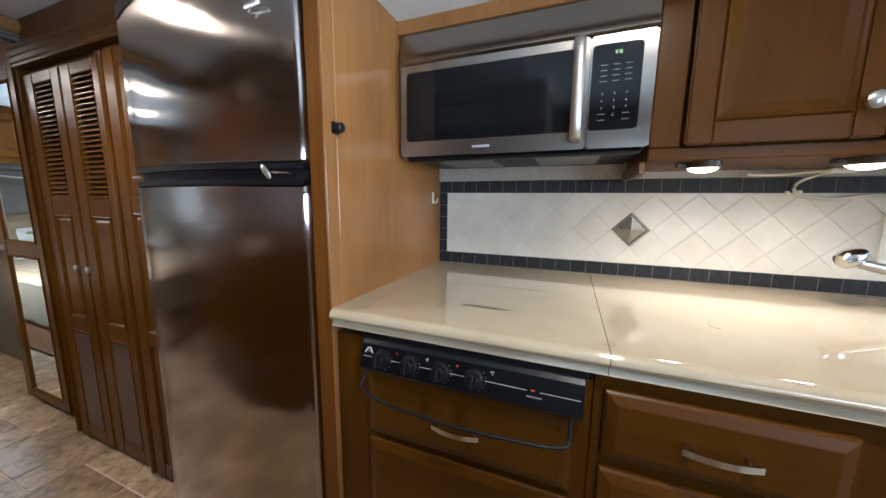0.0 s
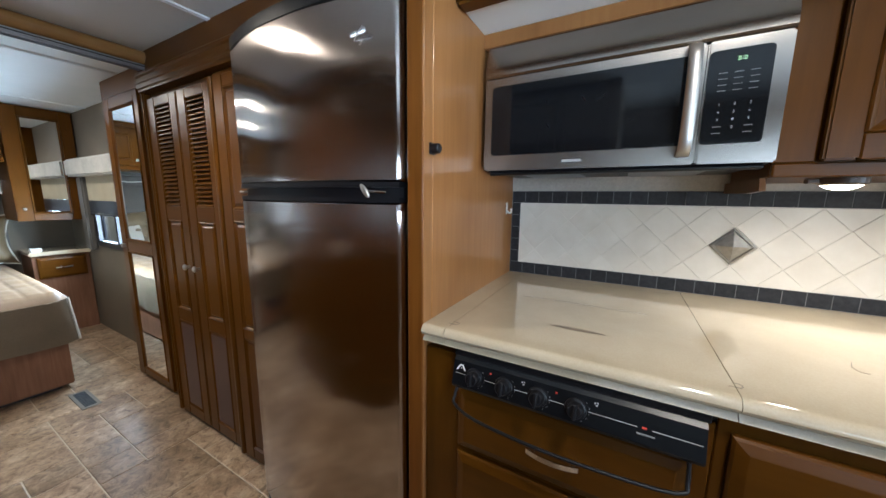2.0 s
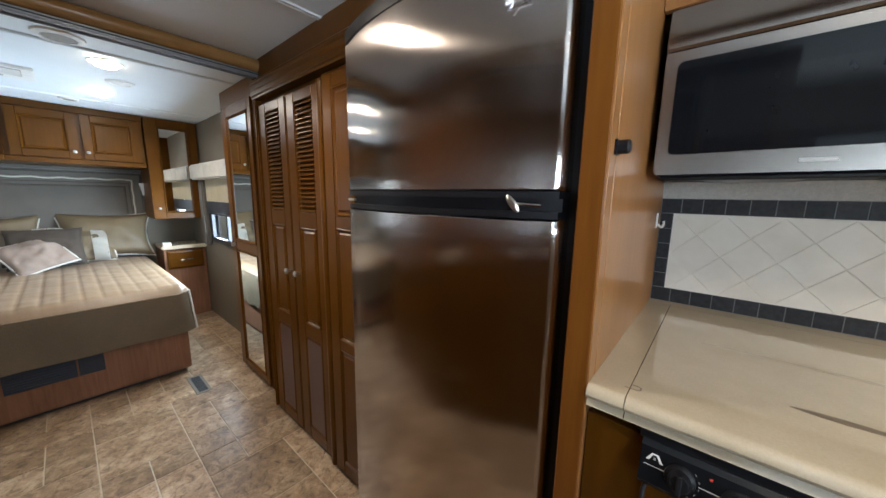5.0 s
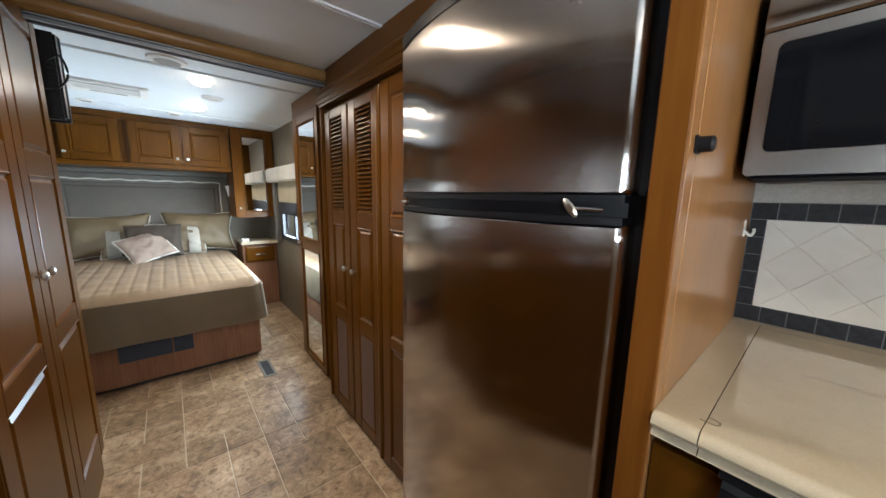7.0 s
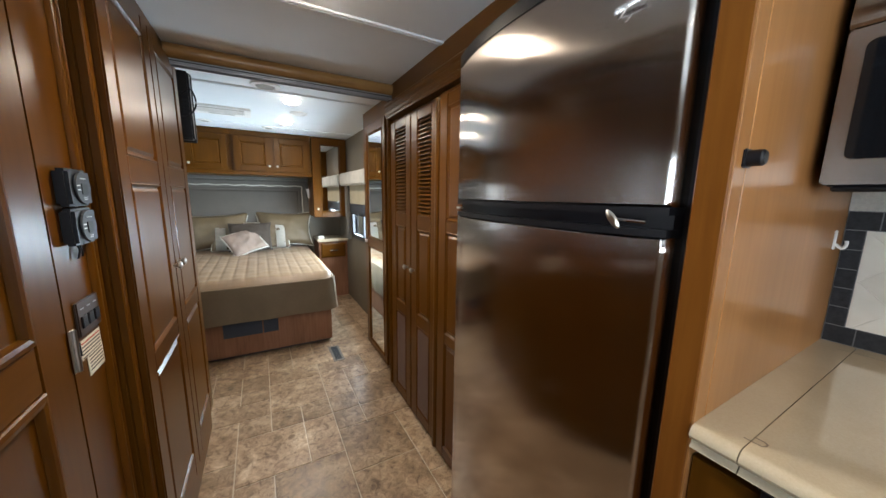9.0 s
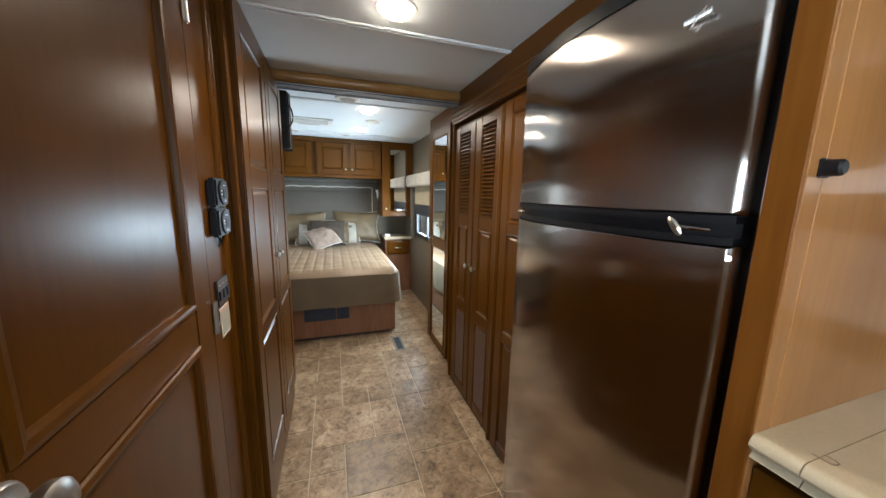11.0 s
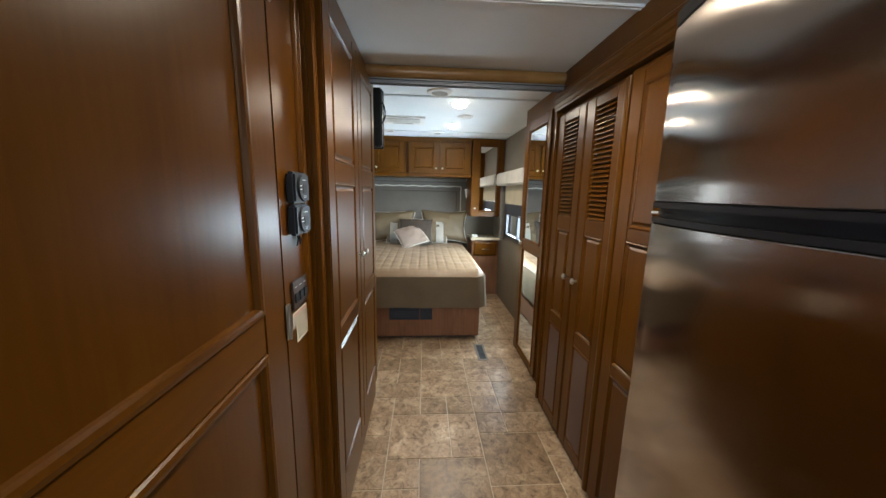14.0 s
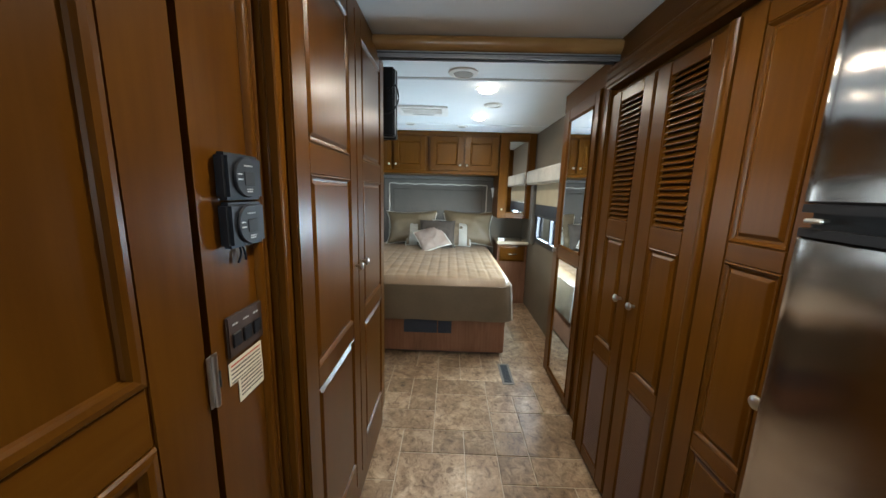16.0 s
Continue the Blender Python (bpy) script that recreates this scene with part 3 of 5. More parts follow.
# slim dark strip that paints the shaded gap under the slide-out cabinets
solid("slide_threshold", box(-1.79, 1.9, 1.118, 1.15, 0.0, 0.024, 0.004), GAPDARK, "dark strip standing in for the shaded gap under the slide-out", "trim", kind="structure")

mclos = thing("mirror_closet", pose(-2.565, 1.165, 0.008), "stained maple closet with a two-part mirrored door", "closet")
part("body", box(0, 0.77, 0.021, 0.5, 0, CEIL - 0.012, 0.004), WOOD, mclos)
part("face", box(0, 0.785, 0.0, 0.021, 1.865, CEIL - 0.012, 0.003), WOOD, mclos)
part("face", box(0, 0.075, 0.0, 0.021, 0, 1.864, 0.003), WOOD, mclos)
part("face", box(0.56, 0.785, 0.0, 0.021, 0, 1.864, 0.003), WOOD, mclos)
part("corner_post", lathe([(0.024, 0.0), (0.024, 1.93)], Matrix.Translation((0.765, 0.0, 0))), WOOD, mclos, smooth=50)
md = new("door")
md.parent = mclos
md.location = (0.076, -0.012, 0.02)
panelled(md, 0.482, 1.84, [(0.055, 0.05, 0.427, 0.885, "mirror"), (0.055, 0.955, 0.427, 1.775, "mirror")])
part("catch", box(0.006, 0.03, -0.02, 0, 0.905, 0.932, 0.003), NICKEL, md, "nickel latch")
part("edge_trim", box(0.4825, 0.4865, -0.002, 0.02, 0, 1.84, 0.001), WOOD, md)

# ---------------------------------------------------------------- bathroom door and the controls beside it
DOORY = 0.012
door = thing("door_1", pose(-0.015, DOORY, 0.02, 0, 0, 180), "closed stained maple bathroom door with two panels", "door", kind="structure")
panelled(door, 0.685, 1.865, [(0.105, 0.10, 0.582, 0.955, "flat"), (0.105, 1.045, 0.582, 1.775, "flat")], thick=0.034)
dk = thing("door_handle")
dk.parent = door
dk.location = (0.078, 0, 1.015)
R90 = Matrix.Rotation(radians(90), 4, "X")
part("rose", lathe([(0, 0), (0.033, 0), (0.033, 0.004), (0.029, 0.009), (0.016, 0.011), (0.013, 0.014)], R90, 28), NICKEL, dk, "satin nickel rose", 40)
part("knob", lathe([(0.011, 0.012), (0.011, 0.022), (0.020, 0.028), (0.027, 0.038), (0.027, 0.048), (0.020, 0.055), (0.007, 0.057), (0.006, 0.055), (0, 0.055)], R90, 28), NICKEL, dk, "satin nickel door knob", 40)
for hz in (0.985, 1.765, 0.24):
    h = new("hinge")
    h.parent = door
    h.location = (0.690, -0.004, hz)
    part("leaf", box(-0.012, 0.012, -0.0012, 0.0012, -0.046, 0.046, 0.0008), NICKEL, h)
    part("knuckle", lathe([(0, -0.046), (0.005, -0.046), (0.005, 0.046), (0, 0.046)], Matrix.Translation((0, -0.003, 0)), 12), NICKEL, h, smooth=40)
    part("gap", box(0.0062, 0.0068, -0.0085, -0.001, -0.015, 0.015, 0), GAPDARK, h)

for fx, fw in ((-0.868, 0.013), (-0.884, 0.008), (0.03, 0.013)):
    solid("trim_door_casing", extrude_z([(fx - fw, 0.006), (fx - fw * 0.7, 0.014), (fx, 0.018), (fx + fw * 0.7, 0.014), (fx + fw, 0.006)], 0.0, CEIL - 0.002), WOOD, "half-round stained maple moulding", "trim", kind="structure", smooth=50)

DISPLAY = plain("matt_display", (0.02, 0.022, 0.024), 0.55, spec=0.2)


def thermostat(z):
    t = thing("thermostat", pose(-0.811, 0.006, z, 0, 0, 180), "charcoal square thermostat with a round dial", "thermostat", "thermostats by the bathroom door")
    part("case", box(-0.052, 0.052, -0.024, 0, -0.040, 0.040, 0.006, 2), CHARCOAL, t)
    part("dial", lathe([(0, 0.024), (0.034, 0.024), (0.036, 0.026), (0.034, 0.029), (0, 0.029)], R90, 32), CHARCOAL, t, "round black dial", 40)
    part("screen", box(-0.012, 0.016, -0.0305, -0.029, -0.014, 0.010, 0.001), DISPLAY, t, "dark display")
    text_bars(t, "printing", -0.012, 0.012, 0.019, 0.0025, -0.0294, GREYPRINT, 1)
    text_bars(t, "printing", -0.030, -0.019, 0.004, 0.0022, -0.0294, WHITEPRINT, 2)
    text_bars(t, "printing", -0.030, -0.017, -0.005, 0.0022, -0.0294, WHITEPRINT, 3)
    text_bars(t, "printing", -0.008, 0.010, -0.022, 0.0022, -0.0294, GREYPRINT, 4)
    text_bars(t, "printing", -0.008, 0.008, -0.026, 0.0022, -0.0294, GREYPRINT, 5)
    return t


thermostat(1.342)
thermostat(1.258)
cord = thing("cord_loop", pose(-0.811, 0.006, 1.20, 0, 0, 180), "short black cord ends under the thermostat", "cord")
part("cord", tube(arc([(-0.004, -0.004, 0.018), (-0.006, -0.008, 0.004), (-0.012, -0.006, -0.014)]), 0.002), BLACK, cord)
part("cord", tube(arc([(0.004, -0.004, 0.018), (0.005, -0.008, 0.004), (0.010, -0.006, -0.012)]), 0.002), BLACK, cord)

sw = thing("switch_plate", pose(-0.806, 0.006, 1.055, 0, 0, 180), "dark brown plate with three rocker switches", "switch")
part("plate", box(-0.053, 0.053, -0.006, 0, -0.040, 0.040, 0.003, 2), BROWNPL, sw)
for k in range(3):
    part("rocker", box(-0.044 + k * 0.031, -0.020 + k * 0.031, -0.010, -0.006, -0.022, 0.006, 0.002), BLACK, sw)
    text_bars(sw, "printing", -0.040 + k * 0.031, -0.024 + k * 0.031, 0.020, 0.003, -0.0062, GREYPRINT, k)
for k, (lx, lz, w, h) in enumerate(((-0.806, 0.983, 0.104, 0.044), (-0.818, 0.940, 0.082, 0.052))):
    lb = thing("notice_label", pose(lx, 0.006, lz, 0, 0, 180), "cream printed instruction label on the wood", "label", "labels under the switches")
    part("paper", box(-w / 2, w / 2, -0.0008 - 0.0006 * k, 0, -h / 2, h / 2, 0), PAPER, lb)
    for r in range(5):
        text_bars(lb, "printing", -w / 2 + 0.006, w / 2 - 0.008, h / 2 - 0.009 - r * 0.0082, 0.003, -0.0009 - 0.0006 * k, REDINK if (r == 0 and k == 0) else INK, 10 * k + r)

# ---------------------------------------------------------------- wardrobe
ward = thing("wardrobe", pose(-0.898, 0.048, 0.0, 0, 0, 180), "tall stained maple wardrobe with two three-panel doors", "wardrobe")
part("body", box(0, 0.985, 0.021, 0.62, 0.10, CEIL - 0.006, 0.003), WOOD, ward)
part("plinth", box(0, 0.985, 0.0, 0.05, 0.0, 0.145, 0.002), WOOD_X, ward)
part("face_stile", box(0, 0.028, 0, 0.021, 0.146, CEIL - 0.006, 0.003), WOOD, ward)
part("face_stile", box(0.965, 0.985, 0, 0.021, 0.146, CEIL - 0.006, 0.003), WOOD, ward)
part("face_rail", box(0.0285, 0.9645, 0.0, 0.021, 1.925, CEIL - 0.006, 0.003), WOOD_X, ward)
for k, dx in enumerate((0.031, 0.498)):
    d = new("door")
    d.parent = ward
    d.location = (dx, -0.018, 0.150)
    panelled(d, 0.463, 1.770, [(0.075, 0.11, 0.388, 0.640), (0.075, 0.705, 0.388, 1.21), (0.075, 1.285, 0.388, 1.705)])
    knob(d, 0.425 if k == 0 else 0.038, 0.905)
kp = thing("floor_outlet", pose(-0.93, 0.030, 0.12, 0, 0, 180), "small black outlet cover low on the wardrobe", "outlet")
part("plate", box(-0.018, 0.018, -0.012, -0.001, -0.05, 0.05, 0.004, 2), CHARCOAL, kp)


# ---------------------------------------------------------------- kitchen
FACE = 0.992


def pull(parent, x, z, w=0.105, y=0.0):
    n = 10
    bm = bmesh.new()
    for i in range(n):
        a, b = -1 + 2 * i / n, -1 + 2 * (i + 1) / n
        ya, yb = -0.030 + 0.010 * a * a, -0.030 + 0.010 * b * b
        vs = [bm.verts.new((x + s * w / 2, y + yy + dy, z + dz)) for s, yy in ((a, ya), (b, yb)) for dy, dz in ((0, -0.0055), (0, 0.0055), (0.005, 0.0055), (0.005, -0.0055))]
        for q in ((0, 1, 5, 4), (1, 2, 6, 5), (2, 3, 7, 6), (3, 0, 4, 7)):
            bm.faces.new([vs[k] for k in q])
        if i == 0:
            bm.faces.new(vs[3::-1])
        if i == n - 1:
            bm.faces.new(vs[4:])
    bmesh.ops.remove_doubles(bm, verts=bm.verts, dist=1e-5)
    for s in (-1, 1):
        box(x + s * (w / 2 - 0.012) - 0.006, x + s * (w / 2 - 0.012) + 0.006, y - 0.022, y, z - 0.0055, z + 0.0055, 0.001, bm=bm)
    part("pull_handle", bm, CHROME, parent, "curved polished metal pull", 40)


FRONT = [(0, 0.020), (0, 0.010), (0.004, 0.006), (0.020, 0.000), (0.022, -0.0005)]


def drawer(parent, x0, x1, z0, z1, name="drawer", handle=True):
    d = new(name)
    d.parent = parent
    part("front", rect_profile(x0, z0, x1, z1, FRONT), WOOD_X, d)
    if handle:
        pull(d, (x0 + x1) / 2, (z0 + z1) / 2, y=-0.0005)
    return d


cab1 = thing("stove_base_cabinet", pose(0, FACE - 0.020, 0), "stained maple base cabinet below the covered stove", "cabinet")
part("body", box(0.0045, 0.592, 0.0205, 0.68, 0.09, 0.905, 0.002), WOOD, cab1)
part("plinth", box(0.0045, 0.592, 0.07, 0.68, 0.0, 0.089, 0), WOOD_X, cab1)
drawer(cab1, 0.105, 0.563, 0.672, 0.828)
drawer(cab1, 0.105, 0.563, 0.12, 0.655, "cupboard_door", False)
cab2 = thing("drawer_base_cabinet", pose(0, FACE - 0.020, 0), "stained maple base cabinet with stacked drawers", "cabinet")
part("body", box(0.593, 1.75, 0.0205, 0.68, 0.09, 0.924, 0.002), WOOD, cab2)
part("plinth", box(0.593, 1.75, 0.07, 0.68, 0.0, 0.089, 0), WOOD_X, cab2)
drawer(cab2, 0.612, 0.945, 0.768, 0.898)
drawer(cab2, 0.612, 0.945, 0.56, 0.742)
drawer(cab2, 0.612, 0.945, 0.12, 0.535)
drawer(cab2, 1.0, 1.35, 0.12, 0.898, "cupboard_door", False)
drawer(cab2, 1.38, 1.73, 0.12, 0.898, "cupboard_door", False)


def counter_piece(x0, x1, name, label):
    r = 0.017
    yf = 0.968
    prof = [(yf + r - r * math.sin(a), 0.97 - r + r * math.cos(a)) for a in [radians(15 * k) for k in range(7)]]
    prof += [(yf + r - r * math.cos(a), 0.941 + r - r * math.sin(a)) for a in [radians(15 * k) for k in range(1, 7)] if 0.941 + r - r * math.sin(a) < 0.97 - r]
    prof = [(1.680, 0.97), (yf + r + 0.003, 0.97)] + prof + [(yf + 0.008, 0.928), (1.683, 0.928), (1.683, 0.97)]
    return solid(name, extrude_x(prof, x0, x1), COUNTER, label, "countertop", smooth=30)


counter_piece(0.004, 0.066, "countertop_strip", "narrow beige solid-surface counter strip beside the panel")
cover_top = counter_piece(0.0675, 0.6135, "stove_cover", "beige solid-surface cover fitted over the stove")
ct = counter_piece(0.615, 1.75, "countertop", "glossy beige solid-surface kitchen countertop")


def leaf_slot(x0, x1, y, w):
    n = 14
    top = [(x0 + (x1 - x0) * i / n, y + w * math.sin(math.pi * i / n) ** 0.6) for i in range(n + 1)]
    low = [(x0 + (x1 - x0) * i / n, y - w * math.sin(math.pi * i / n) ** 0.6 - 0.0002) for i in range(n, -1, -1)]
    return extrude_z(top + low, 0.9698, 0.9703)


# Dark tone painting the slots' inner shade; joint lines and scratch share it.
SLOTM = plain("slot_shade_and_marks", (0.17, 0.13, 0.085), 0.5)
part("finger_slot", leaf_slot(0.283, 0.410, 1.137, 0.0085), SLOTM, cover_top, "slim finger slot, its shade a thin dark plate")
part("vent_slot", leaf_slot(0.04, 0.585, 1.628, 0.0022), SLOTM, cover_top, "long thin vent slot, its shade a thin dark plate")
LINEM = plain("engraved_line", (0.36, 0.30, 0.215), 0.3)
for gy in (1.345, 1.357):
    part("engraved_line", box(0.16, 0.50, gy - 0.0008, gy + 0.0008, 0.9698, 0.9703, 0), LINEM, cover_top)
part("joint_key", extrude_z([(0.058, 1.012), (0.080, 1.012), (0.084, 1.018), (0.084, 1.026), (0.078, 1.030), (0.066, 1.030), (0.066, 1.0275), (0.077, 1.0275), (0.0815, 1.025), (0.0815, 1.0185), (0.079, 1.0145), (0.058, 1.0145)], 0.9697, 0.9703), SLOTM, cover_top, "keyed joint line")
part("joint_key", extrude_z([(0.605, 1.012), (0.622, 1.012), (0.626, 1.018), (0.626, 1.026), (0.622, 1.030), (0.614, 1.030), (0.614, 1.0275), (0.621, 1.0275), (0.6235, 1.025), (0.6235, 1.0185), (0.621, 1.0145), (0.605, 1.0145)], 0.9697, 0.9703), SLOTM, cover_top, "keyed joint line")

part("scratch", tube(arc([(0.843, 1.246, 0.9701), (0.832, 1.218, 0.9701), (0.834, 1.198, 0.9701), (0.846, 1.197, 0.9701)], 5), 0.0007, 5), SLOTM, ct, "fine curved scratch")
DIMPRINT = plain("dim_print", (0.22, 0.22, 0.22), 0.5)
BLACKPANEL = plain("black_enamel", (0.006, 0.007, 0.009), 0.30, spec=0.25)
# stove controls below the cover
stove = thing("stove", pose(0, 0.958, 0), "black built-in gas stove front with four knobs", "stove")
part("control_panel", extrude_x([(0.0, 0.842), (-0.004, 0.850), (0.010, 0.905), (0.018, 0.912), (0.05, 0.914), (0.05, 0.842)], 0.100, 0.577), BLACKPANEL, stove, "glossy black control panel", 20)
part("burner_box", box(0.085, 0.598, 0.040, 0.55, 0.907, 0.9265, 0.002), BLACK, stove)
part("lip", box(0.094, 0.583, 0.022, 0.045, 0.909, 0.924, 0.002), BLACK, stove)
tilt = Matrix.Rotation(radians(90 - 14), 4, "X")
for kx in (0.155, 0.225, 0.298, 0.372):
    k = part("control_knob", lathe([(0, 0), (0.021, 0), (0.020, 0.004), (0.015, 0.006), (0.0145, 0.020), (0.012, 0.023), (0, 0.023)], Matrix(), 24), BLACK, stove, "round black knob", 40)
    k.matrix_basis = Matrix.Translation((kx, 0.002, 0.877)) @ tilt
    g = part("knob_grip", box(-0.0035, 0.0035, -0.0145, 0.0145, 0.02, 0.030, 0.0015), BLACK, stove)
    g.matrix_basis = k.matrix_basis.copy()
    for q in range(5):
        a = radians(-60 + q * 25)
        mk = part("dial_mark", box(-0.0006, 0.0006, -0.0016, 0.0016, 0.0, 0.0006, 0), DIMPRINT, stove)
        mk.matrix_basis = k.matrix_basis @ Matrix.Rotation(a, 4, "Z") @ Matrix.Translation((0.0245, 0, -0.0004))


def on_panel(z):
    return -0.004 + (z - 0.850) / 0.055 * 0.014


def panel_plate(name, x0, x1, z0, z1, material):
    bm = bmesh.new()
    vs = [bm.verts.new((x, on_panel(z) - d, z)) for d in (0.0008, 0) for x, z in ((x0, z0), (x1, z0), (x1, z1), (x0, z1))]
    for q in ((0, 1, 2, 3), (7, 6, 5, 4), (0, 4, 5, 1), (1, 5, 6, 2), (2, 6, 7, 3), (3, 7, 4, 0)):
        bm.faces.new([vs[i] for i in q])
    part(name, bm, material, stove)


for x0, x1 in ((0.106, 0.134), (0.178, 0.204), (0.248, 0.276), (0.320, 0.350), (0.394, 0.476), (0.500, 0.572)):
    panel_plate("white_line", x0, x1, 0.8766, 0.8775, GREYPRINT)
panel_plate("red_flame", 0.484, 0.491, 0.8765, 0.8795, REDINK)
panel_plate("printing", 0.476, 0.504, 0.8655, 0.868, DIMPRINT)
for lo, hi in (((0.108, 0.1125), (0.1155, 0.1185)), ((0.1275, 0.132), (0.1215, 0.1245))):
    eb = bmesh.new()
    vs = [eb.verts.new((x, on_panel(z) - d, z)) for d in (0.0008, 0) for x, z in ((lo[0], 0.885), (lo[1], 0.885), (hi[1], 0.8965), (hi[0], 0.8965))]
    for q in ((0, 1, 2, 3), (7, 6, 5, 4), (0, 4, 5, 1), (1, 5, 6, 2), (2, 6, 7, 3), (3, 7, 4, 0)):
        eb.faces.new([vs[i] for i in q])
    part("emblem", eb, WHITEPRINT, stove, "slanted white emblem stroke")
panel_plate("emblem", 0.1165, 0.1235, 0.8945, 0.8968, WHITEPRINT)
panel_plate("emblem", 0.1185, 0.1215, 0.8875, 0.8905, GREYPRINT)
for px in (0.190, 0.332):
    panel_plate("red_mark", px, px + 0.004, 0.893, 0.8965, REDINK)
for px in (0.262, 0.404):
    for qx, qz in ((0, 0.8945), (0.0045, 0.8955), (0.003, 0.891)):
        panel_plate("print_dot", px + qx, px + qx + 0.0028, qz, qz + 0.0026, GREYPRINT)
bar = arc([(0.112, 0.004, 0.842), (0.110, -0.006, 0.825), (0.118, -0.020, 0.810), (0.18, -0.036, 0.800), (0.335, -0.046, 0.797), (0.49, -0.036, 0.796), (0.548, -0.022, 0.797), (0.556, -0.010, 0.808), (0.556, 0.0, 0.842)])
part("towel_bar", tube(bar, 0.0036, 8), BLACK, stove, "thin bent black bar", 60)

# splashback
F0, F1, B0, B1 = 0.042, 1.74, 1.019, 1.266
splash = thing("splashback", None, "ivory diamond-set tile splashback with a slate mosaic border", "splashback", kind="structure")
part("grout_bed", box(0.0045, 1.745, 1.6768, 1.6835, 0.9705, 1.316, 0), GROUT, splash, "cream grout bed")

DARKGROUT = plain("dark_grout", (0.15, 0.15, 0.16), 0.8)
for x0, x1, z0, z1 in ((0.0046, 1.7449, 0.9706, 1.0175), (0.0046, 1.7449, 1.2675, 1.3159), (0.0046, 0.0405, 1.0176, 1.2674)):
    part("border_bed", box(x0, x1, 1.6764, 1.6800, z0, z1, 0), DARKGROUT, splash, "dark grout bed")


def clip(poly, x0, x1, z0, z1):
    for axis, lim, sign in ((0, x0, 1), (0, x1, -1), (1, z0, 1), (1, z1, -1)):
        out = []
        for a, b in zip(poly, poly[1:] + poly[:1]):
            ia, ib = sign * (a[axis] - lim) >= -1e-9, sign * (b[axis] - lim) >= -1e-9
            if ia:
                out.append(a)
            if ia != ib:
                t = (lim - a[axis]) / (b[axis] - a[axis])
                out.append(tuple(a[i] + t * (b[i] - a[i]) for i in (0, 1)))
        poly = out
        if len(poly) < 3:
            return []
    return poly


def flat_tile(poly, y0, y1, chamfer=0.0012):
    cx, cz = sum(p[0] for p in poly) / len(poly), sum(p[1] for p in poly) / len(poly)
    bm = bmesh.new()
    rings = []
    for s, y in ((1, y1), (1, y0 + chamfer), (0.985, y0)):
        rings.append([bm.verts.new((cx + (x - cx) * s, y, cz + (z - cz) * s)) for x, z in poly])
    n = len(poly)
    for a, b in zip(rings, rings[1:]):
        for i in range(n):
            bm.faces.new((a[i], a[(i + 1) % n], b[(i + 1) % n], b[i]))
    bm.faces.new(rings[-1])
    return bm


DG = 0.1255
cx0, cz0 = 0.735, 1.140
for i in range(-14, 20):
    for j in range(-3, 4):
        if (i + j) % 2:
            continue
        cx, cz = cx0 + i * DG / 2, cz0 + j * DG / 2
        h = DG / 2 - 0.0016
        if i == 0 and j == 0:
            bm = bmesh.new()
            rings = [[bm.verts.new((cx + x * s, y, cz + z * s)) for x, z in ((h, 0), (0, h), (-h, 0), (0, -h))] for s, y in ((1, 1.680), (1, 1.673), (0.86, 1.671), (0.80, 1.675), (0.74, 1.674), (0.05, 1.664))]
            for a, b in zip(rings, rings[1:]):
                for k in range(4):
                    bm.faces.new((a[k], a[(k + 1) % 4], b[(k + 1) % 4], b[k]))
            bm.faces.new(rings[-1])
            part("accent_tile", bm, DECOR, splash, "pewter-coloured pyramid accent tile")
            continue
        poly = clip([(cx + h, cz), (cx, cz + h), (cx - h, cz), (cx, cz - h)], F0 + 0.001, F1 - 0.001, B0 + 0.001, B1 - 0.001)
        if len(poly) >= 3:
            part("tile", flat_tile(poly, 1.675, 1.680), TILEWHITE, splash)
n = int((F1 - 0.0055) / 0.054)
for k in range(n):
    x = 0.006 + k * 0.054
    for z0, z1 in ((0.972, 1.016), (1.269, 1.314)):
        part("border_tile", flat_tile([(x, z0), (x + 0.052, z0), (x + 0.052, z1), (x, z1)], 1.6755, 1.680), SLATE, splash)
for k in range(5):
    z = 1.018 + k * 0.0502
    part("border_tile", flat_tile([(0.006, z), (0.039, z), (0.039, z + 0.0482), (0.006, z + 0.0482)], 1.6755, 1.680), SLATE, splash)

# microwave over the stove
mw = thing("microwave", pose(0.022, 1.298, 1.367), "stainless over-the-range microwave oven with a black door window", "microwave")
W, HT = 0.676, 0.366
part("body", box(0.002, W - 0.002, 0.032, 0.376, 0.0, HT - 0.003, 0.003), BLACK, mw, "dark steel case")
part("door", box(0.0, 0.533, 0.0, 0.031, 0.002, 0.268, 0.004, 2), BRIGHTSTEEL, mw, "brushed stainless door")
ctl = part("control_side", box(0.5345, W, 0.0, 0.031, 0.002, 0.268, 0.004, 2), BRIGHTSTEEL, mw, "brushed stainless control side")
prof = [(0.004, 0.2705), (0.000, 0.276), (0.002, 0.300), (0.012, 0.335), (0.024, HT), (0.031, HT), (0.031, 0.2705)]
part("vent_hood", extrude_x(prof, 0.0, W), BRIGHTSTEEL, mw, "brushed stainless upper panel", 30)


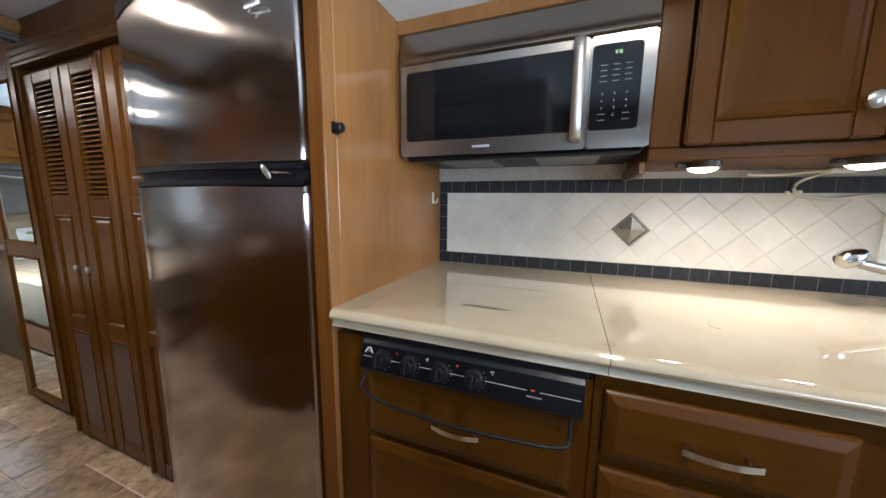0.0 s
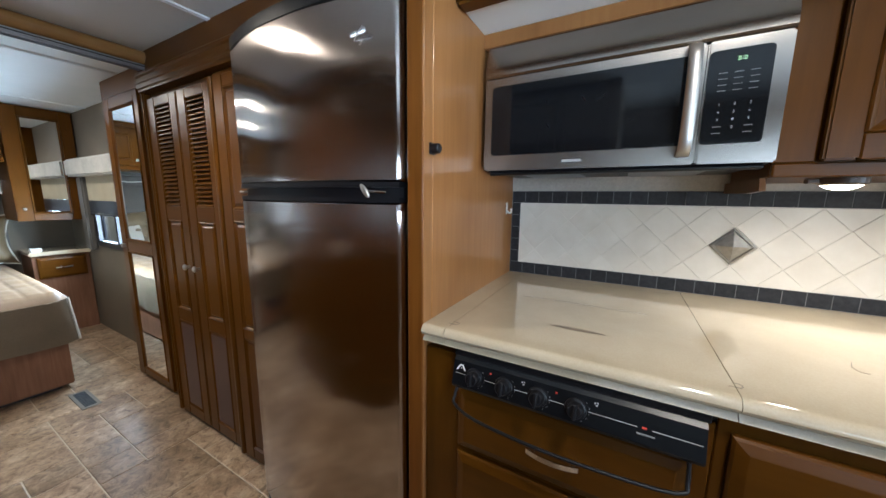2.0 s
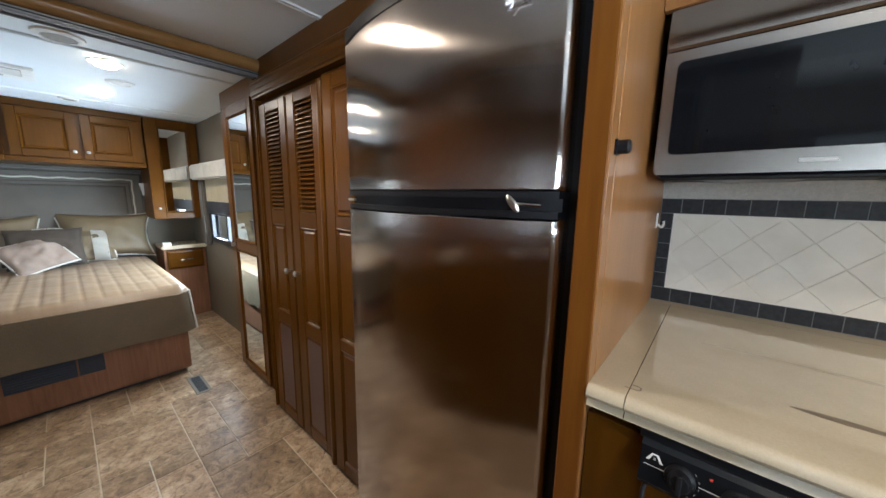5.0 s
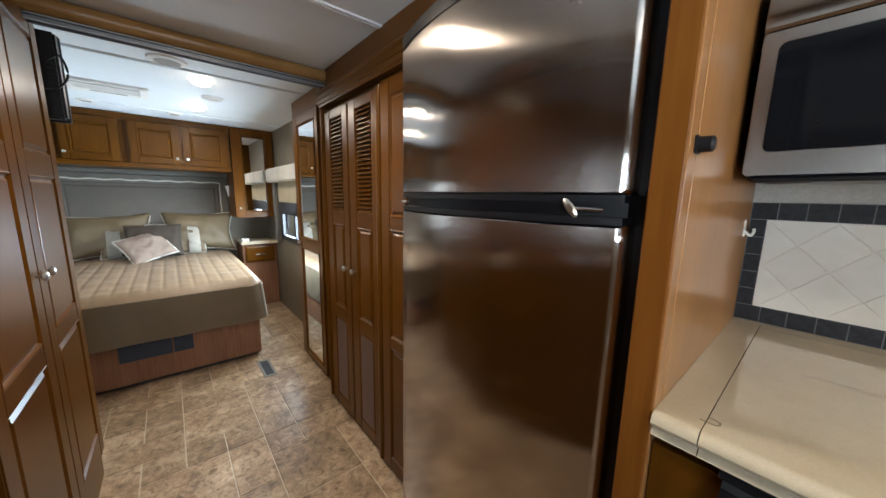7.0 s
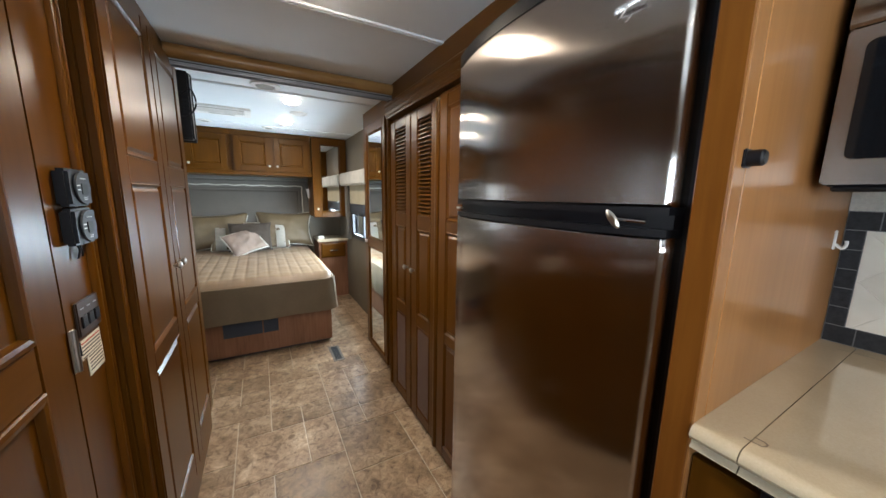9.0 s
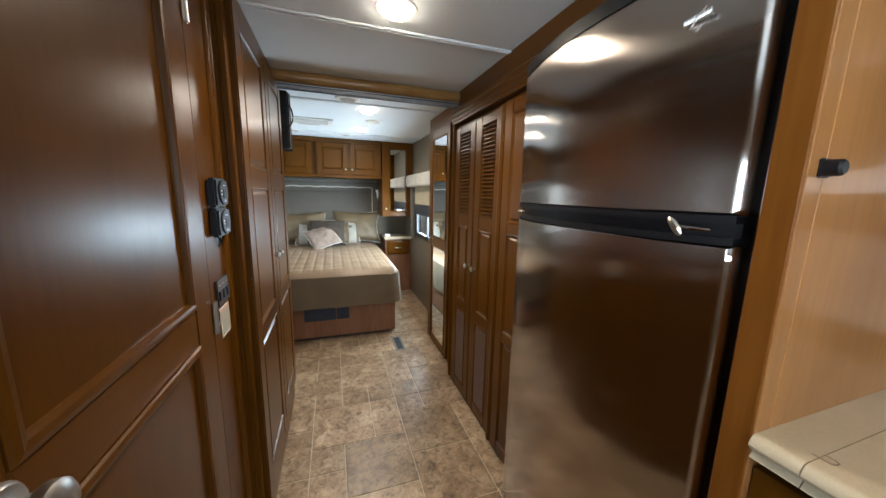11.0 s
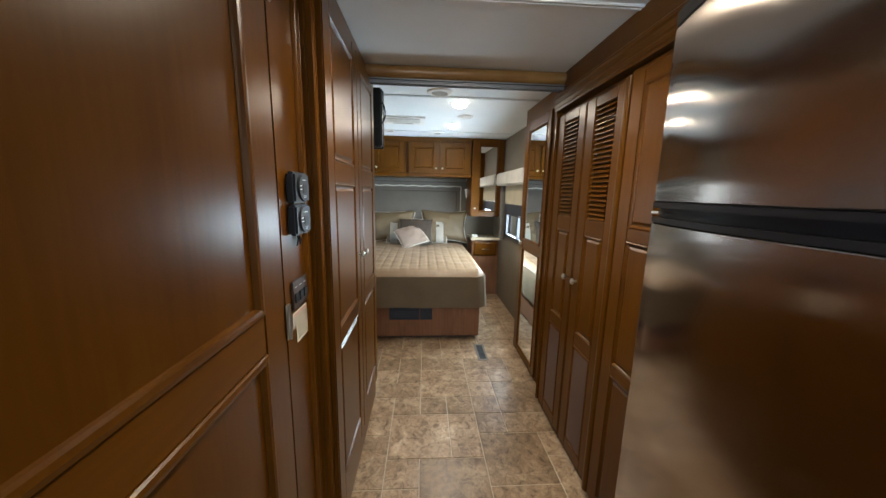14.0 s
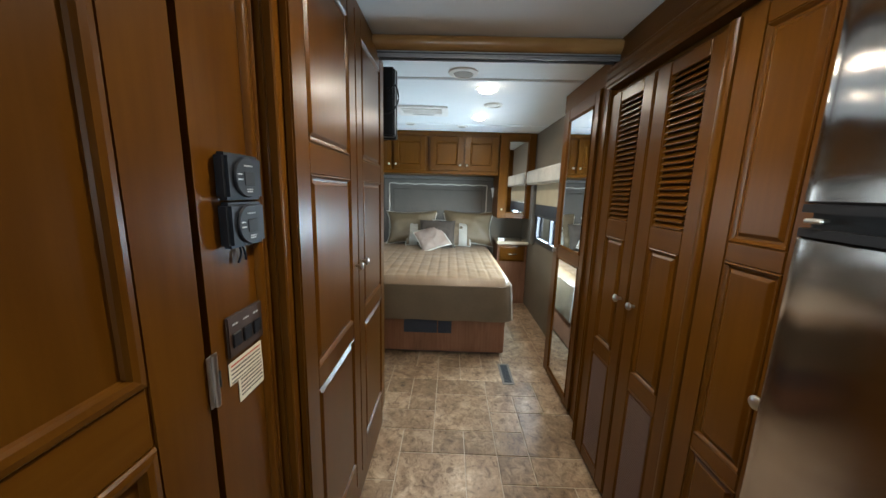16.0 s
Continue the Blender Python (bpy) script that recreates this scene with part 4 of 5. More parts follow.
def rounded_rect(x0, x1, z0, z1, r, y0, y1):
    pts = []
    for cx, cz, a0 in ((x1 - r, z1 - r, 0), (x0 + r, z1 - r, 90), (x0 + r, z0 + r, 180), (x1 - r, z0 + r, 270)):
        pts += [(cx + r * math.cos(radians(a0 + 15 * k)), cz + r * math.sin(radians(a0 + 15 * k))) for k in range(7)]
    bm = bmesh.new()
    a = [bm.verts.new((x, y0, z)) for x, z in pts]
    b = [bm.verts.new((x, y1, z)) for x, z in pts]
    for i in range(len(pts)):
        j = (i + 1) % len(pts)
        bm.faces.new((a[i], a[j], b[j], b[i]))
    bm.faces.new(a)
    bm.faces.new(b[::-1])
    return bm


part("window_frame", rounded_rect(0.024, 0.515, 0.046, 0.244, 0.012, -0.0022, 0.0), BLACKGLASS, mw, "glossy black door glass")
part("window", rounded_rect(0.070, 0.450, 0.078, 0.200, 0.006, -0.0030, -0.0022), SMOKED, mw, "smoked viewing window")
part("brand_plate", box(0.235, 0.285, -0.0012, 0.0, 0.020, 0.026, 0), GREYPRINT, mw)
bar = arc([(0, -0.004, 0.020), (0, -0.026, 0.030), (0, -0.038, 0.062), (0, -0.042, 0.145), (0, -0.038, 0.226), (0, -0.026, 0.256), (0, -0.004, 0.266)])
hb = bmesh.new()
rings = [[hb.verts.new((0.508 + 0.0135 * math.cos(radians(24 * k)), p.y + 0.0085 * math.sin(radians(24 * k)), p.z)) for k in range(15)] for p in bar]
for a, b in zip(rings, rings[1:]):
    for k in range(15):
        hb.faces.new((a[k], a[(k + 1) % 15], b[(k + 1) % 15], b[k]))
hb.faces.new(rings[0][::-1])
hb.faces.new(rings[-1])
part("handle", hb, GRIPSTEEL, mw, "rounded satin metal door handle", 60)
part("key_panel", rounded_rect(0.538, 0.647, 0.045, 0.245, 0.010, -0.0022, 0.0), BLACKGLASS, mw, "glossy black key panel")


def seven(x, z, w, h, segs, bm):
    t = h * 0.13
    boxes = {"a": (x, x + w, z + h - t, z + h), "d": (x, x + w, z, z + t), "g": (x, x + w, z + h / 2 - t / 2, z + h / 2 + t / 2),
             "f": (x, x + t, z + h / 2, z + h), "b": (x + w - t, x + w, z + h / 2, z + h), "e": (x, x + t, z, z + h / 2), "c": (x + w - t, x + w, z, z + h / 2)}
    for s in segs:
        x0, x1, z0, z1 = boxes[s]
        box(x0, x1, -0.0030, -0.0024, z0, z1, 0, bm=bm)


clock = bmesh.new()
seven(0.588, 0.220, 0.0042, 0.0075, "abcdef", clock)
seven(0.598, 0.220, 0.0042, 0.0075, "abcdef", clock)
for z in (0.221, 0.2255):
    box(0.5948, 0.5960, -0.0030, -0.0024, z, z + 0.0015, 0, bm=clock)
part("clock", clock, LEDGREEN, mw, "green clock reading 0:0")
for r in range(4):
    for c in range(3):
        text_bars(mw, "key_print", 0.558 + c * 0.027, 0.573 + c * 0.027, 0.196 - r * 0.0125, 0.0016, -0.0024, DIMPRINT, r * 3 + c)


def digit(label, x, z, size):
    cu = bpy.data.curves.new("digit", "FONT")
    cu.body, cu.size, cu.align_x = label, size, "CENTER"
    ob = new("digit", cu)
    dg = bpy.context.evaluated_depsgraph_get()
    me = bpy.data.meshes.new_from_object(ob.evaluated_get(dg))
    bpy.data.objects.remove(ob)
    me.materials.append(GREYPRINT)
    o = new("digit", me)
    o.parent = mw
    o.matrix_basis = pose(x, -0.0026, z, 90, 0, 0)


for k, s in enumerate("1234567890"):
    r, c = (k // 3, k % 3) if k < 9 else (3, 1)
    digit(s, 0.565 + c * 0.027, 0.128 - r * 0.0165, 0.0078)
for c, r in ((0, 3), (2, 3), (0, 4), (2, 4)):
    text_bars(mw, "key_print", 0.558 + c * 0.027, 0.573 + c * 0.027, 0.082 - (r - 3) * 0.014, 0.0016, -0.0024, DIMPRINT, r + c)
part("underside_grease_filter", box(0.09, 0.27, 0.10, 0.30, -0.006, 0.0, 0.002), TRIMGREY, mw, "metal mesh filter")
part("underside_grease_filter", box(0.40, 0.58, 0.10, 0.30, -0.006, 0.0, 0.002), TRIMGREY, mw, "metal mesh filter")
part("underside_rail", box(0.01, W - 0.01, 0.03, 0.06, -0.010, 0.0, 0.003), BLACK, mw)
solid("trim_over_microwave", box(0.004, 0.702, 1.318, 1.34, 1.7345, 1.7745, 0.002), PANEL, "light maple filler strip over the microwave", "trim", kind="structure")
solid("wall_over_splashback", box(0.0045, 1.745, 1.670, 1.683, 1.317, 1.37, 0), GREYWALL, "narrow strip of stone-grey wallboard over the tiles", "wall", kind="structure")

# wall cabinet beside it
uc = thing("wall_cabinet", pose(0.705, 1.336, 1.338), "stained maple wall cabinet with raised panel doors", "cabinet")
part("body", box(0, 1.04, 0.021, 0.334, 0.0, 0.435, 0.003), WOOD, uc)
part("side_skirt", extrude_x([(0.02, -0.03), (0.03, 0.0), (0.335, 0.0), (0.335, -0.03), (0.12, -0.034)], -0.012, 0.0), WOOD, uc)
part("face_rail", box(0, 1.04, 0.001, 0.021, 0.0, 0.030, 0.003), WOOD_X, uc)
part("face_stile", box(0, 0.066, 0.001, 0.021, 0.0305, 0.435, 0.003), WOOD, uc)
for k, dx in enumerate((0.069, 0.410, 0.75)):
    d = new("door")
    d.parent = uc
    d.location = (dx, -0.019, 0.032)
    panelled(d, 0.335, 0.40, [(0.052, 0.052, 0.283, 0.350)], prof=COVE)
    knob(d, 0.302 if k == 0 else 0.033, 0.068, r=0.017)

for lx in (0.84, 1.14):
    ul = thing("undercabinet_lamp", pose(lx, 1.40, 1.3375), "small dark bronze lamp with a lit frosted lens", "lamp", "lamps under the wall cabinet")
    part("housing", lathe([(0, 0), (0.040, 0), (0.040, -0.012), (0.036, -0.016), (0.034, -0.014), (0.034, -0.004), (0, -0.004)], Matrix.Identity(4), 24), BROWNPL, ul, smooth=40)
    part("lens", lathe([(0, -0.026), (0.012, -0.0255), (0.024, -0.022), (0.032, -0.016), (0.0335, -0.012), (0, -0.012)], Matrix.Identity(4), 24), LENS_SMALL, ul, "frosted lit lens", 60)
    part("switch", box(-0.058, -0.036, -0.010, 0.010, -0.012, -0.001, 0.002), BROWNPL, ul)
wire = thing("cable", None, "cream flat cable looped and clipped over the tiles", "cable")
part("cord", tube(arc([(1.03, 1.655, 1.325), (1.10, 1.660, 1.322), (1.17, 1.652, 1.328), (1.26, 1.64, 1.333), (1.20, 1.655, 1.322), (1.155, 1.668, 1.295), (1.165, 1.668, 1.262), (1.24, 1.668, 1.252), (1.33, 1.667, 1.262), (1.44, 1.666, 1.245)], 8), 0.0048, 8), CABLE, wire, smooth=60)
part("plug", box(1.205, 1.262, 1.625, 1.652, 1.3225, 1.3365, 0.003), WHITEPL, wire)
part("clip", box(1.132, 1.144, 1.664, 1.675, 1.262, 1.274, 0.003), WHITEPL, wire)
part("clip", box(1.160, 1.172, 1.664, 1.675, 1.264, 1.276, 0.003), WHITEPL, wire)
outl = thing("wall_outlet", pose(1.395, 1.675, 1.13), "white double power outlet on the tiles", "outlet")
part("plate", box(-0.038, 0.038, -0.006, 0, -0.09, 0.09, 0.003, 2), WHITEPL, outl)
for dz in (-0.045, 0.03):
    part("socket", box(-0.02, 0.02, -0.009, -0.006, dz, dz + 0.035, 0.003), WHITEPL, outl)
    part("slots", box(-0.009, -0.005, -0.0096, -0.009, dz + 0.01, dz + 0.022, 0), INK, outl)
    part("slots", box(0.005, 0.009, -0.0096, -0.009, dz + 0.01, dz + 0.022, 0), INK, outl)
fc = thing("faucet", pose(1.42, 1.55, 0.971), "brushed nickel kitchen faucet on the counter", "faucet")
part("base", lathe([(0, 0), (0.030, 0), (0.028, 0.012), (0.022, 0.03), (0.020, 0.075), (0, 0.078)]), NICKEL, fc, smooth=40)
part("spout", tube(arc([(0, 0, 0.05), (-0.06, -0.015, 0.075), (-0.13, -0.03, 0.100), (-0.205, -0.045, 0.118)]), 0.0125, 14), NICKEL, fc, "straight pull-out spout", 60)
part("spray_head", lathe([(0, -0.006), (0.019, -0.004), (0.023, 0.008), (0.023, 0.022), (0.018, 0.040), (0.013, 0.05), (0, 0.05)], pose(-0.232, -0.05, 0.120, 0, 62, 12)), CHROME, fc, "rounded spray head", 40)


# ---------------------------------------------------------------- bedroom
def fabric(name, c0, c1, scale=300, rough=0.85, cloud=0.15, sheen=0.04):
    def build(nt, b):
        f = noise_tex(nt, coords(nt), scale, 3, 0.7)
        g = noise_tex(nt, coords(nt), 6, 4)
        c = ramp(nt, f, [(0.3, c0), (0.7, c1)])
        c = mixc(nt, c, ramp(nt, g, [(0.3, (1 - cloud,) * 3), (0.7, (1.05,) * 3)]), 0.9)
        nt.links.new(c, b.inputs["Base Color"])
        b.inputs["Roughness"].default_value = rough
        b.inputs["Sheen Weight"].default_value = sheen
        bump(nt, b, f, 0.2, 0.002)
    return mat(name, build)


TAN = fabric("tan_satin", (0.178, 0.110, 0.056), (0.228, 0.148, 0.082), 200, 0.42)
OLIVE = fabric("olive_tan_drop", (0.220, 0.160, 0.096), (0.280, 0.208, 0.132), 220, 0.5)
KHAKI = fabric("khaki_pillow", (0.105, 0.072, 0.036), (0.145, 0.104, 0.055), 220, 0.55)
DARKTAUPE = fabric("dark_taupe_pillow", (0.034, 0.023, 0.015), (0.05, 0.035, 0.024), 220)
CREAM = fabric("cream_cord", (0.46, 0.43, 0.37), (0.58, 0.55, 0.48), 160)
BEIGEP = fabric("beige_pillow", (0.215, 0.155, 0.122), (0.26, 0.195, 0.155), 220)
HEADB = fabric("taupe_headboard", (0.068, 0.058, 0.047), (0.10, 0.087, 0.072), 320, 0.6)
HEADEDGE = fabric("taupe_headboard_edge", (0.082, 0.073, 0.062), (0.125, 0.113, 0.097), 320, 0.6)
VALF = fabric("cream_valance", (0.44, 0.42, 0.37), (0.54, 0.52, 0.465), 60, 0.8, 0.3)
SHADE = fabric("tan_shade", (0.36, 0.31, 0.21), (0.42, 0.365, 0.25), 260)

bedb = thing("bed_base", pose(-4.44, 0.0, 0.0), "brown wood-grain bed platform with a dark grille", "bed")
part("panel", box(0.0, 1.748, -0.46, 0.872, 0.035, 0.40, 0.006, 2), BASEWOOD, bedb)
part("plinth", box(0.0, 1.690, -0.46, 0.82, 0.0, 0.034, 0.0), GAPDARK, bedb, "dark base strip")
for y0, y1 in ((0.055, 0.325), (0.333, 0.442)):
    g = part("grille", box(1.7485, 1.754, y0, y1, 0.195, 0.318, 0.003), DARKBLUE, bedb, "dark blue-grey vent grille")
    for k in range(7):
        part("grille_slat", box(1.754, 1.757, y0 + 0.006, y1 - 0.006, 0.205 + k * 0.0155, 0.213 + k * 0.0155, 0.001), DARKBLUE, g)


def hashed(x, y):
    return noise.noise(Vector((x, y, 3.7)))


BX1, BY1, BR = -2.655, 0.915, 0.12


def rounded_corner(x, y, x1, y1):
    """The point (x, y) of a rectangle drawn in round the corner (x1, y1), and the way outwards there."""
    a, b = (x - (x1 - BR)) / BR, (y - (y1 - BR)) / BR
    if a <= 0 or b <= 0:
        return x, y, (1.0, 0.0) if a > b else (0.0, 1.0)
    u, v = a * math.sqrt(max(0, 1 - b * b / 2)), b * math.sqrt(max(0, 1 - a * a / 2))
    return x1 - BR + u * BR, y1 - BR + v * BR, (u, v)


def bedspread():
    """A quilted cover over the mattress, with stitched channels and a loose drop."""
    bm = bmesh.new()
    nx, ny = 60, 150
    x0, x1, y0, y1 = -4.40, BX1, -0.50, BY1
    grid = []
    for i in range(nx + 1):
        row = []
        for j in range(ny + 1):
            x, y = x0 + (x1 - x0) * i / nx, y0 + (y1 - y0) * j / ny
            edge = min((x1 - x), (y1 - y), (y - y0))
            z = 0.655 - 0.05 * max(0, 1 - edge / 0.07) ** 2.2
            ch = abs(((y + 0.03) / 0.085) % 1 - 0.5) * 2
            if x < x1 - 0.05:
                z += 0.0065 * (1 - ch ** 5) * min(1, edge / 0.08)
                z += 0.005 * hashed(x * 11, y * 9) + 0.006 * hashed(x * 3, y * 3) + 0.0035 * hashed(x * 26, y * 13)
            x, y, _ = rounded_corner(x, y, x1, y1)
            row.append(bm.verts.new((x, y, z)))
        grid.append(row)
    for i in range(nx):
        for j in range(ny):
            bm.faces.new((grid[i][j], grid[i + 1][j], grid[i + 1][j + 1], grid[i][j + 1]))
    return bm, grid


cover = thing("bedspread", None, "tan quilted satin bedspread with a plain olive drop", "bedspread")
bm, grid = bedspread()
part("quilt", bm, TAN, cover, "tan channel-quilted top", 80)
drop = bmesh.new()
line = [(-4.40 + 1.75 * k / 120, BY1 + 0.005) for k in range(120)] + [(BX1 + 0.005, BY1 + 0.005 - 1.415 * k / 90) for k in range(91)]
rows = []
for s in range(9):
    f = s / 8
    row = []
    for k, (x, y) in enumerate(line):
        x, y, (nx, ny) = rounded_corner(x, y, BX1 + 0.005, BY1 + 0.005)
        out = (0.004 * math.sin(k * 0.33) + 0.014 * hashed(k * 0.11, f) + 0.016) * f
        row.append(drop.verts.new((x + nx * out, y + ny * out, 0.604 - f * (0.278 + 0.003 * math.sin(k * 0.21)))))
    rows.append(row)
for a, b in zip(rows, rows[1:]):
    for k in range(len(line) - 1):
        drop.faces.new((a[k], a[k + 1], b[k + 1], b[k]))
bmesh.ops.solidify(drop, geom=drop.faces[:], thickness=0.006)
part("drop", drop, OLIVE, cover, "plain olive satin drop", 60)
pc, ps = math.cos(radians(58)), math.sin(radians(58))
part("piping", tube([(BX1 - BR + pc * (BR + 0.010 + 0.026 * k / 12), BY1 - BR + ps * (BR + 0.010 + 0.026 * k / 12), 0.612 - 0.289 * k / 12) for k in range(13)], 0.007, 8), CREAM, cover, "cream cord edge at the corner", 60)
mt = box(-4.40, -2.68, -0.47, 0.885, 0.401, 0.60, 0.07, 4)
solid("mattress", mt, CREAM, "cream mattress under the bedspread", "mattress")


def pillow(w, h, t, material, m, label, piping=None, band=None, pull=0.07):
    p = thing("pillow", m, label, "pillow", "pillows on the bed")
    bm = bmesh.new()
    n = 22
    for side in (-1, 1):
        g = []
        for i in range(n + 1):
            row = []
            for j in range(n + 1):
                u, v = -1 + 2 * i / n, -1 + 2 * j / n
                fall = max(0, (1 - abs(u) ** 2.6) * (1 - abs(v) ** 2.6)) ** 0.55
                pinch = 1 - pull * (1 - abs(v) ** 2) * abs(u) ** 3
                pz = 1 - pull * (1 - abs(u) ** 2) * abs(v) ** 3
                wr = (0.024 * hashed(u * 2.3 + w * 7, v * 2.3 + side) + 0.012 * hashed(u * 5.5 + h * 9, v * 4.1 + side * 2)) * fall
                row.append(bm.verts.new((u * w / 2 * pinch, side * (fall * t / 2) + wr, h / 2 + v * h / 2 * pz)))
            g.append(row)
        for i in range(n):
            for j in range(n):
                q = (g[i][j], g[i + 1][j], g[i + 1][j + 1], g[i][j + 1])
                bm.faces.new(q if side < 0 else q[::-1])
    bmesh.ops.remove_doubles(bm, verts=bm.verts, dist=0.0005)
    part("cushion", bm, material, p, smooth=80)
    if piping:
        pts = []
        for a, b, f in ((-1, -1, 0), (1, -1, 0), (1, 1, 0), (-1, 1, 0)):
            pts.append((a, b))
        path = []
        for (a, b), (c, d) in zip(pts, pts[1:] + pts[:1]):
            for k in range(8):
                u, v = a + (c - a) * k / 8, b + (d - b) * k / 8
                path.append((u * w / 2 * (1 - pull * (1 - v * v) * abs(u) ** 3), 0, h / 2 + v * h / 2 * (1 - pull * (1 - u * u) * abs(v) ** 3)))
        path.append(path[0])
        part("piping", tube(path, 0.007, 6), piping, p, "cream cord edge", 60)
    if band:
        u0, u1 = band
        bb = bmesh.new()
        for side in (-1,):
            g = []
            for i in range(5):
                u = u0 + (u1 - u0) * i / 4
                row = []
                for j in range(n + 1):
                    v = -1 + 2 * j / n
                    fall = max(0, (1 - abs(u) ** 2.6) * (1 - abs(v) ** 2.6)) ** 0.55
                    row.append(bb.verts.new((u * w / 2, side * (fall * t / 2) - 0.003 - (0.012 + 0.004 * math.sin(j * 1.9 + i)) * fall, h / 2 + v * h / 2 * 0.99)))
                g.append(row)
            for i in range(4):
                for j in range(n):
                    bb.faces.new((g[i][j], g[i + 1][j], g[i + 1][j + 1], g[i][j + 1]))
        bmesh.ops.solidify(bb, geom=bb.faces[:], thickness=0.004)
        part("ruched_band", bb, CREAM, p, "pale ruched band", 60)
    return p


def lean(x, y, z, tilt, spin=0.0, roll=0.0):
    return pose(x, y, z, 0, 0, 90 + spin) @ pose(0, 0, 0, -tilt, 0, 0) @ pose(0, 0, 0, 0, roll, 0)


pillow(0.67, 0.46, 0.20, KHAKI, lean(-4.25, 0.62, 0.67, 20, 0, 2), "khaki sham pillow with a cream cord edge", CREAM, None, 0.16)
pillow(0.67, 0.44, 0.20, KHAKI, lean(-4.25, -0.06, 0.67, 20, 0, -3), "khaki sham pillow with a cream cord edge", CREAM, None, 0.16)
pillow(0.40, 0.34, 0.12, KHAKI, lean(-4.17, 0.47, 0.668, 26), "khaki pillow with a pale ruched band", CREAM, (0.25, 0.75))
pillow(0.40, 0.34, 0.12, KHAKI, lean(-4.17, 0.06, 0.668, 26), "khaki pillow with a pale ruched band", CREAM, (-0.75, -0.25))
pillow(0.44, 0.345, 0.14, DARKTAUPE, lean(-4.055, 0.255, 0.668, 24), "dark taupe accent pillow", None)
pillow(0.36, 0.33, 0.10, BEIGEP, lean(-3.90, 0.27, 0.682, 48, 6, -22), "small beige throw pillow tipped on its corner", CREAM)

hb = thing("headboard", pose(-4.449, 0.24, 0.62, 0, 0, 90), "taupe padded headboard with a studded panel border", "headboard")
part("frame", box(-0.70, 0.70, -0.05, 0, 0, 0.87, 0.02, 3), HEADEDGE, hb)
part("field", rect_profile(-0.60, 0.0, 0.60, 0.77, [(0, -0.03), (0, -0.052), (0.006, -0.056), (0.03, -0.053), (0.04, -0.058), (0.05, -0.06)]), HEADB, hb, "woven centre field")
rope = [(-0.62 + 1.24 * k / 60, -0.056 - 0.003 * math.sin(k * 1.5), 0.80 + 0.004 * math.sin(k * 0.7)) for k in range(61)]
part("braid", tube(rope, 0.0085, 6), CREAM, hb, "pale braided trim", 60)
for s in (-1, 1):
    part("braid", tube([(s * 0.62 + 0.002 * math.sin(k), -0.056, 0.80 - 0.8 * k / 40) for k in range(41)], 0.0075, 6), CREAM, hb, "pale braided trim", 60)
solid("trim_headboard_cap", box(-4.448, -4.36, -0.60, 0.95, 1.492, 1.522, 0.005, 2), HEADEDGE, "grey padded ledge over the headboard", "trim", kind="structure")

# overhead cabinets at the bed head
CX = -3.94
oh = thing("overhead_cabinet", pose(CX, 0.14, 1.525, 0, 0, 90), "stained maple overhead cabinet with two raised panel doors", "cabinet", "cabinets over the bed")
part("body", box(0, 0.79, 0.021, 0.545, 0, CEIL - 1.53, 0.003), WOOD, oh)
part("light_rail", box(0, 0.79, 0.0, 0.021, 0.0, 0.038, 0.003), WOOD_X, oh)
part("top_rail", box(0, 0.79, 0.0, 0.021, 0.405, CEIL - 1.53, 0.003), WOOD_X, oh)
for k, dx in enumerate((0.03, 0.408)):
    d = new("door")
    d.parent = oh
    d.location = (dx, -0.018, 0.042)
    panelled(d, 0.352, 0.36, [(0.055, 0.055, 0.297, 0.305)])
    knob(d, 0.327 if k == 0 else 0.025, 0.055, r=0.013)
copy_thing(oh, pose(CX, -0.65, 1.525, 0, 0, 90))

mc = thing("mirror_cabinet", pose(CX, 0.94, 1.05, 0, 0, 90), "narrow stained maple cabinet with a mirrored door", "cabinet")
part("body", box(0, 0.395, 0.021, 0.545, 0, CEIL - 1.056, 0.003), WOOD, mc)
panelled(mc, 0.395, CEIL - 1.056, [(0.09, 0.06, 0.315, 0.855, "mirror")])
knob(mc, 0.045, 0.10, r=0.012)

ns = thing("nightstand", pose(-4.02, 0.985, 0, 0, 0, 90), "stained maple nightstand with one drawer and a pale top", "nightstand")
part("body", box(0.0, 0.352, 0.021, 0.42, 0, 0.735, 0.003), BASEWOOD, ns)
part("top", box(-0.015, 0.358, -0.02, 0.42, 0.736, 0.772, 0.006, 2), COUNTER, ns, "pale solid-surface top")
d = drawer(ns, 0.025, 0.325, 0.53, 0.715)
tb = thing("tissue_box", pose(-4.10, 1.03, 0.7725), "small white box on the nightstand", "box")
part("carton", box(-0.035, 0.035, -0.035, 0.03, 0, 0.026, 0.004), WHITEPL, tb)

sc = thing("wall_sconce", pose(-4.449, 0.958, 1.30, 0, 0, 90), "white glass wall sconce beside the headboard", "lamp")
part("backplate", box(-0.03, 0.03, -0.012, 0, -0.06, 0.06, 0.005), NICKEL, sc)
part("shade", lathe([(0.028, -0.05), (0.034, 0.0), (0.05, 0.07), (0.047, 0.07), (0.03, -0.045)], Matrix.Translation((0, -0.07, 0.02)), 20), WHITEPL, sc, "flared white glass shade", 60)
part("arm", tube([(0, -0.01, -0.02), (0, -0.07, -0.03)], 0.008), NICKEL, sc)

# bedroom window with shade and valance
win = thing("window_1", None, "black-framed bedroom window behind a half-lowered tan shade", "window", kind="structure")
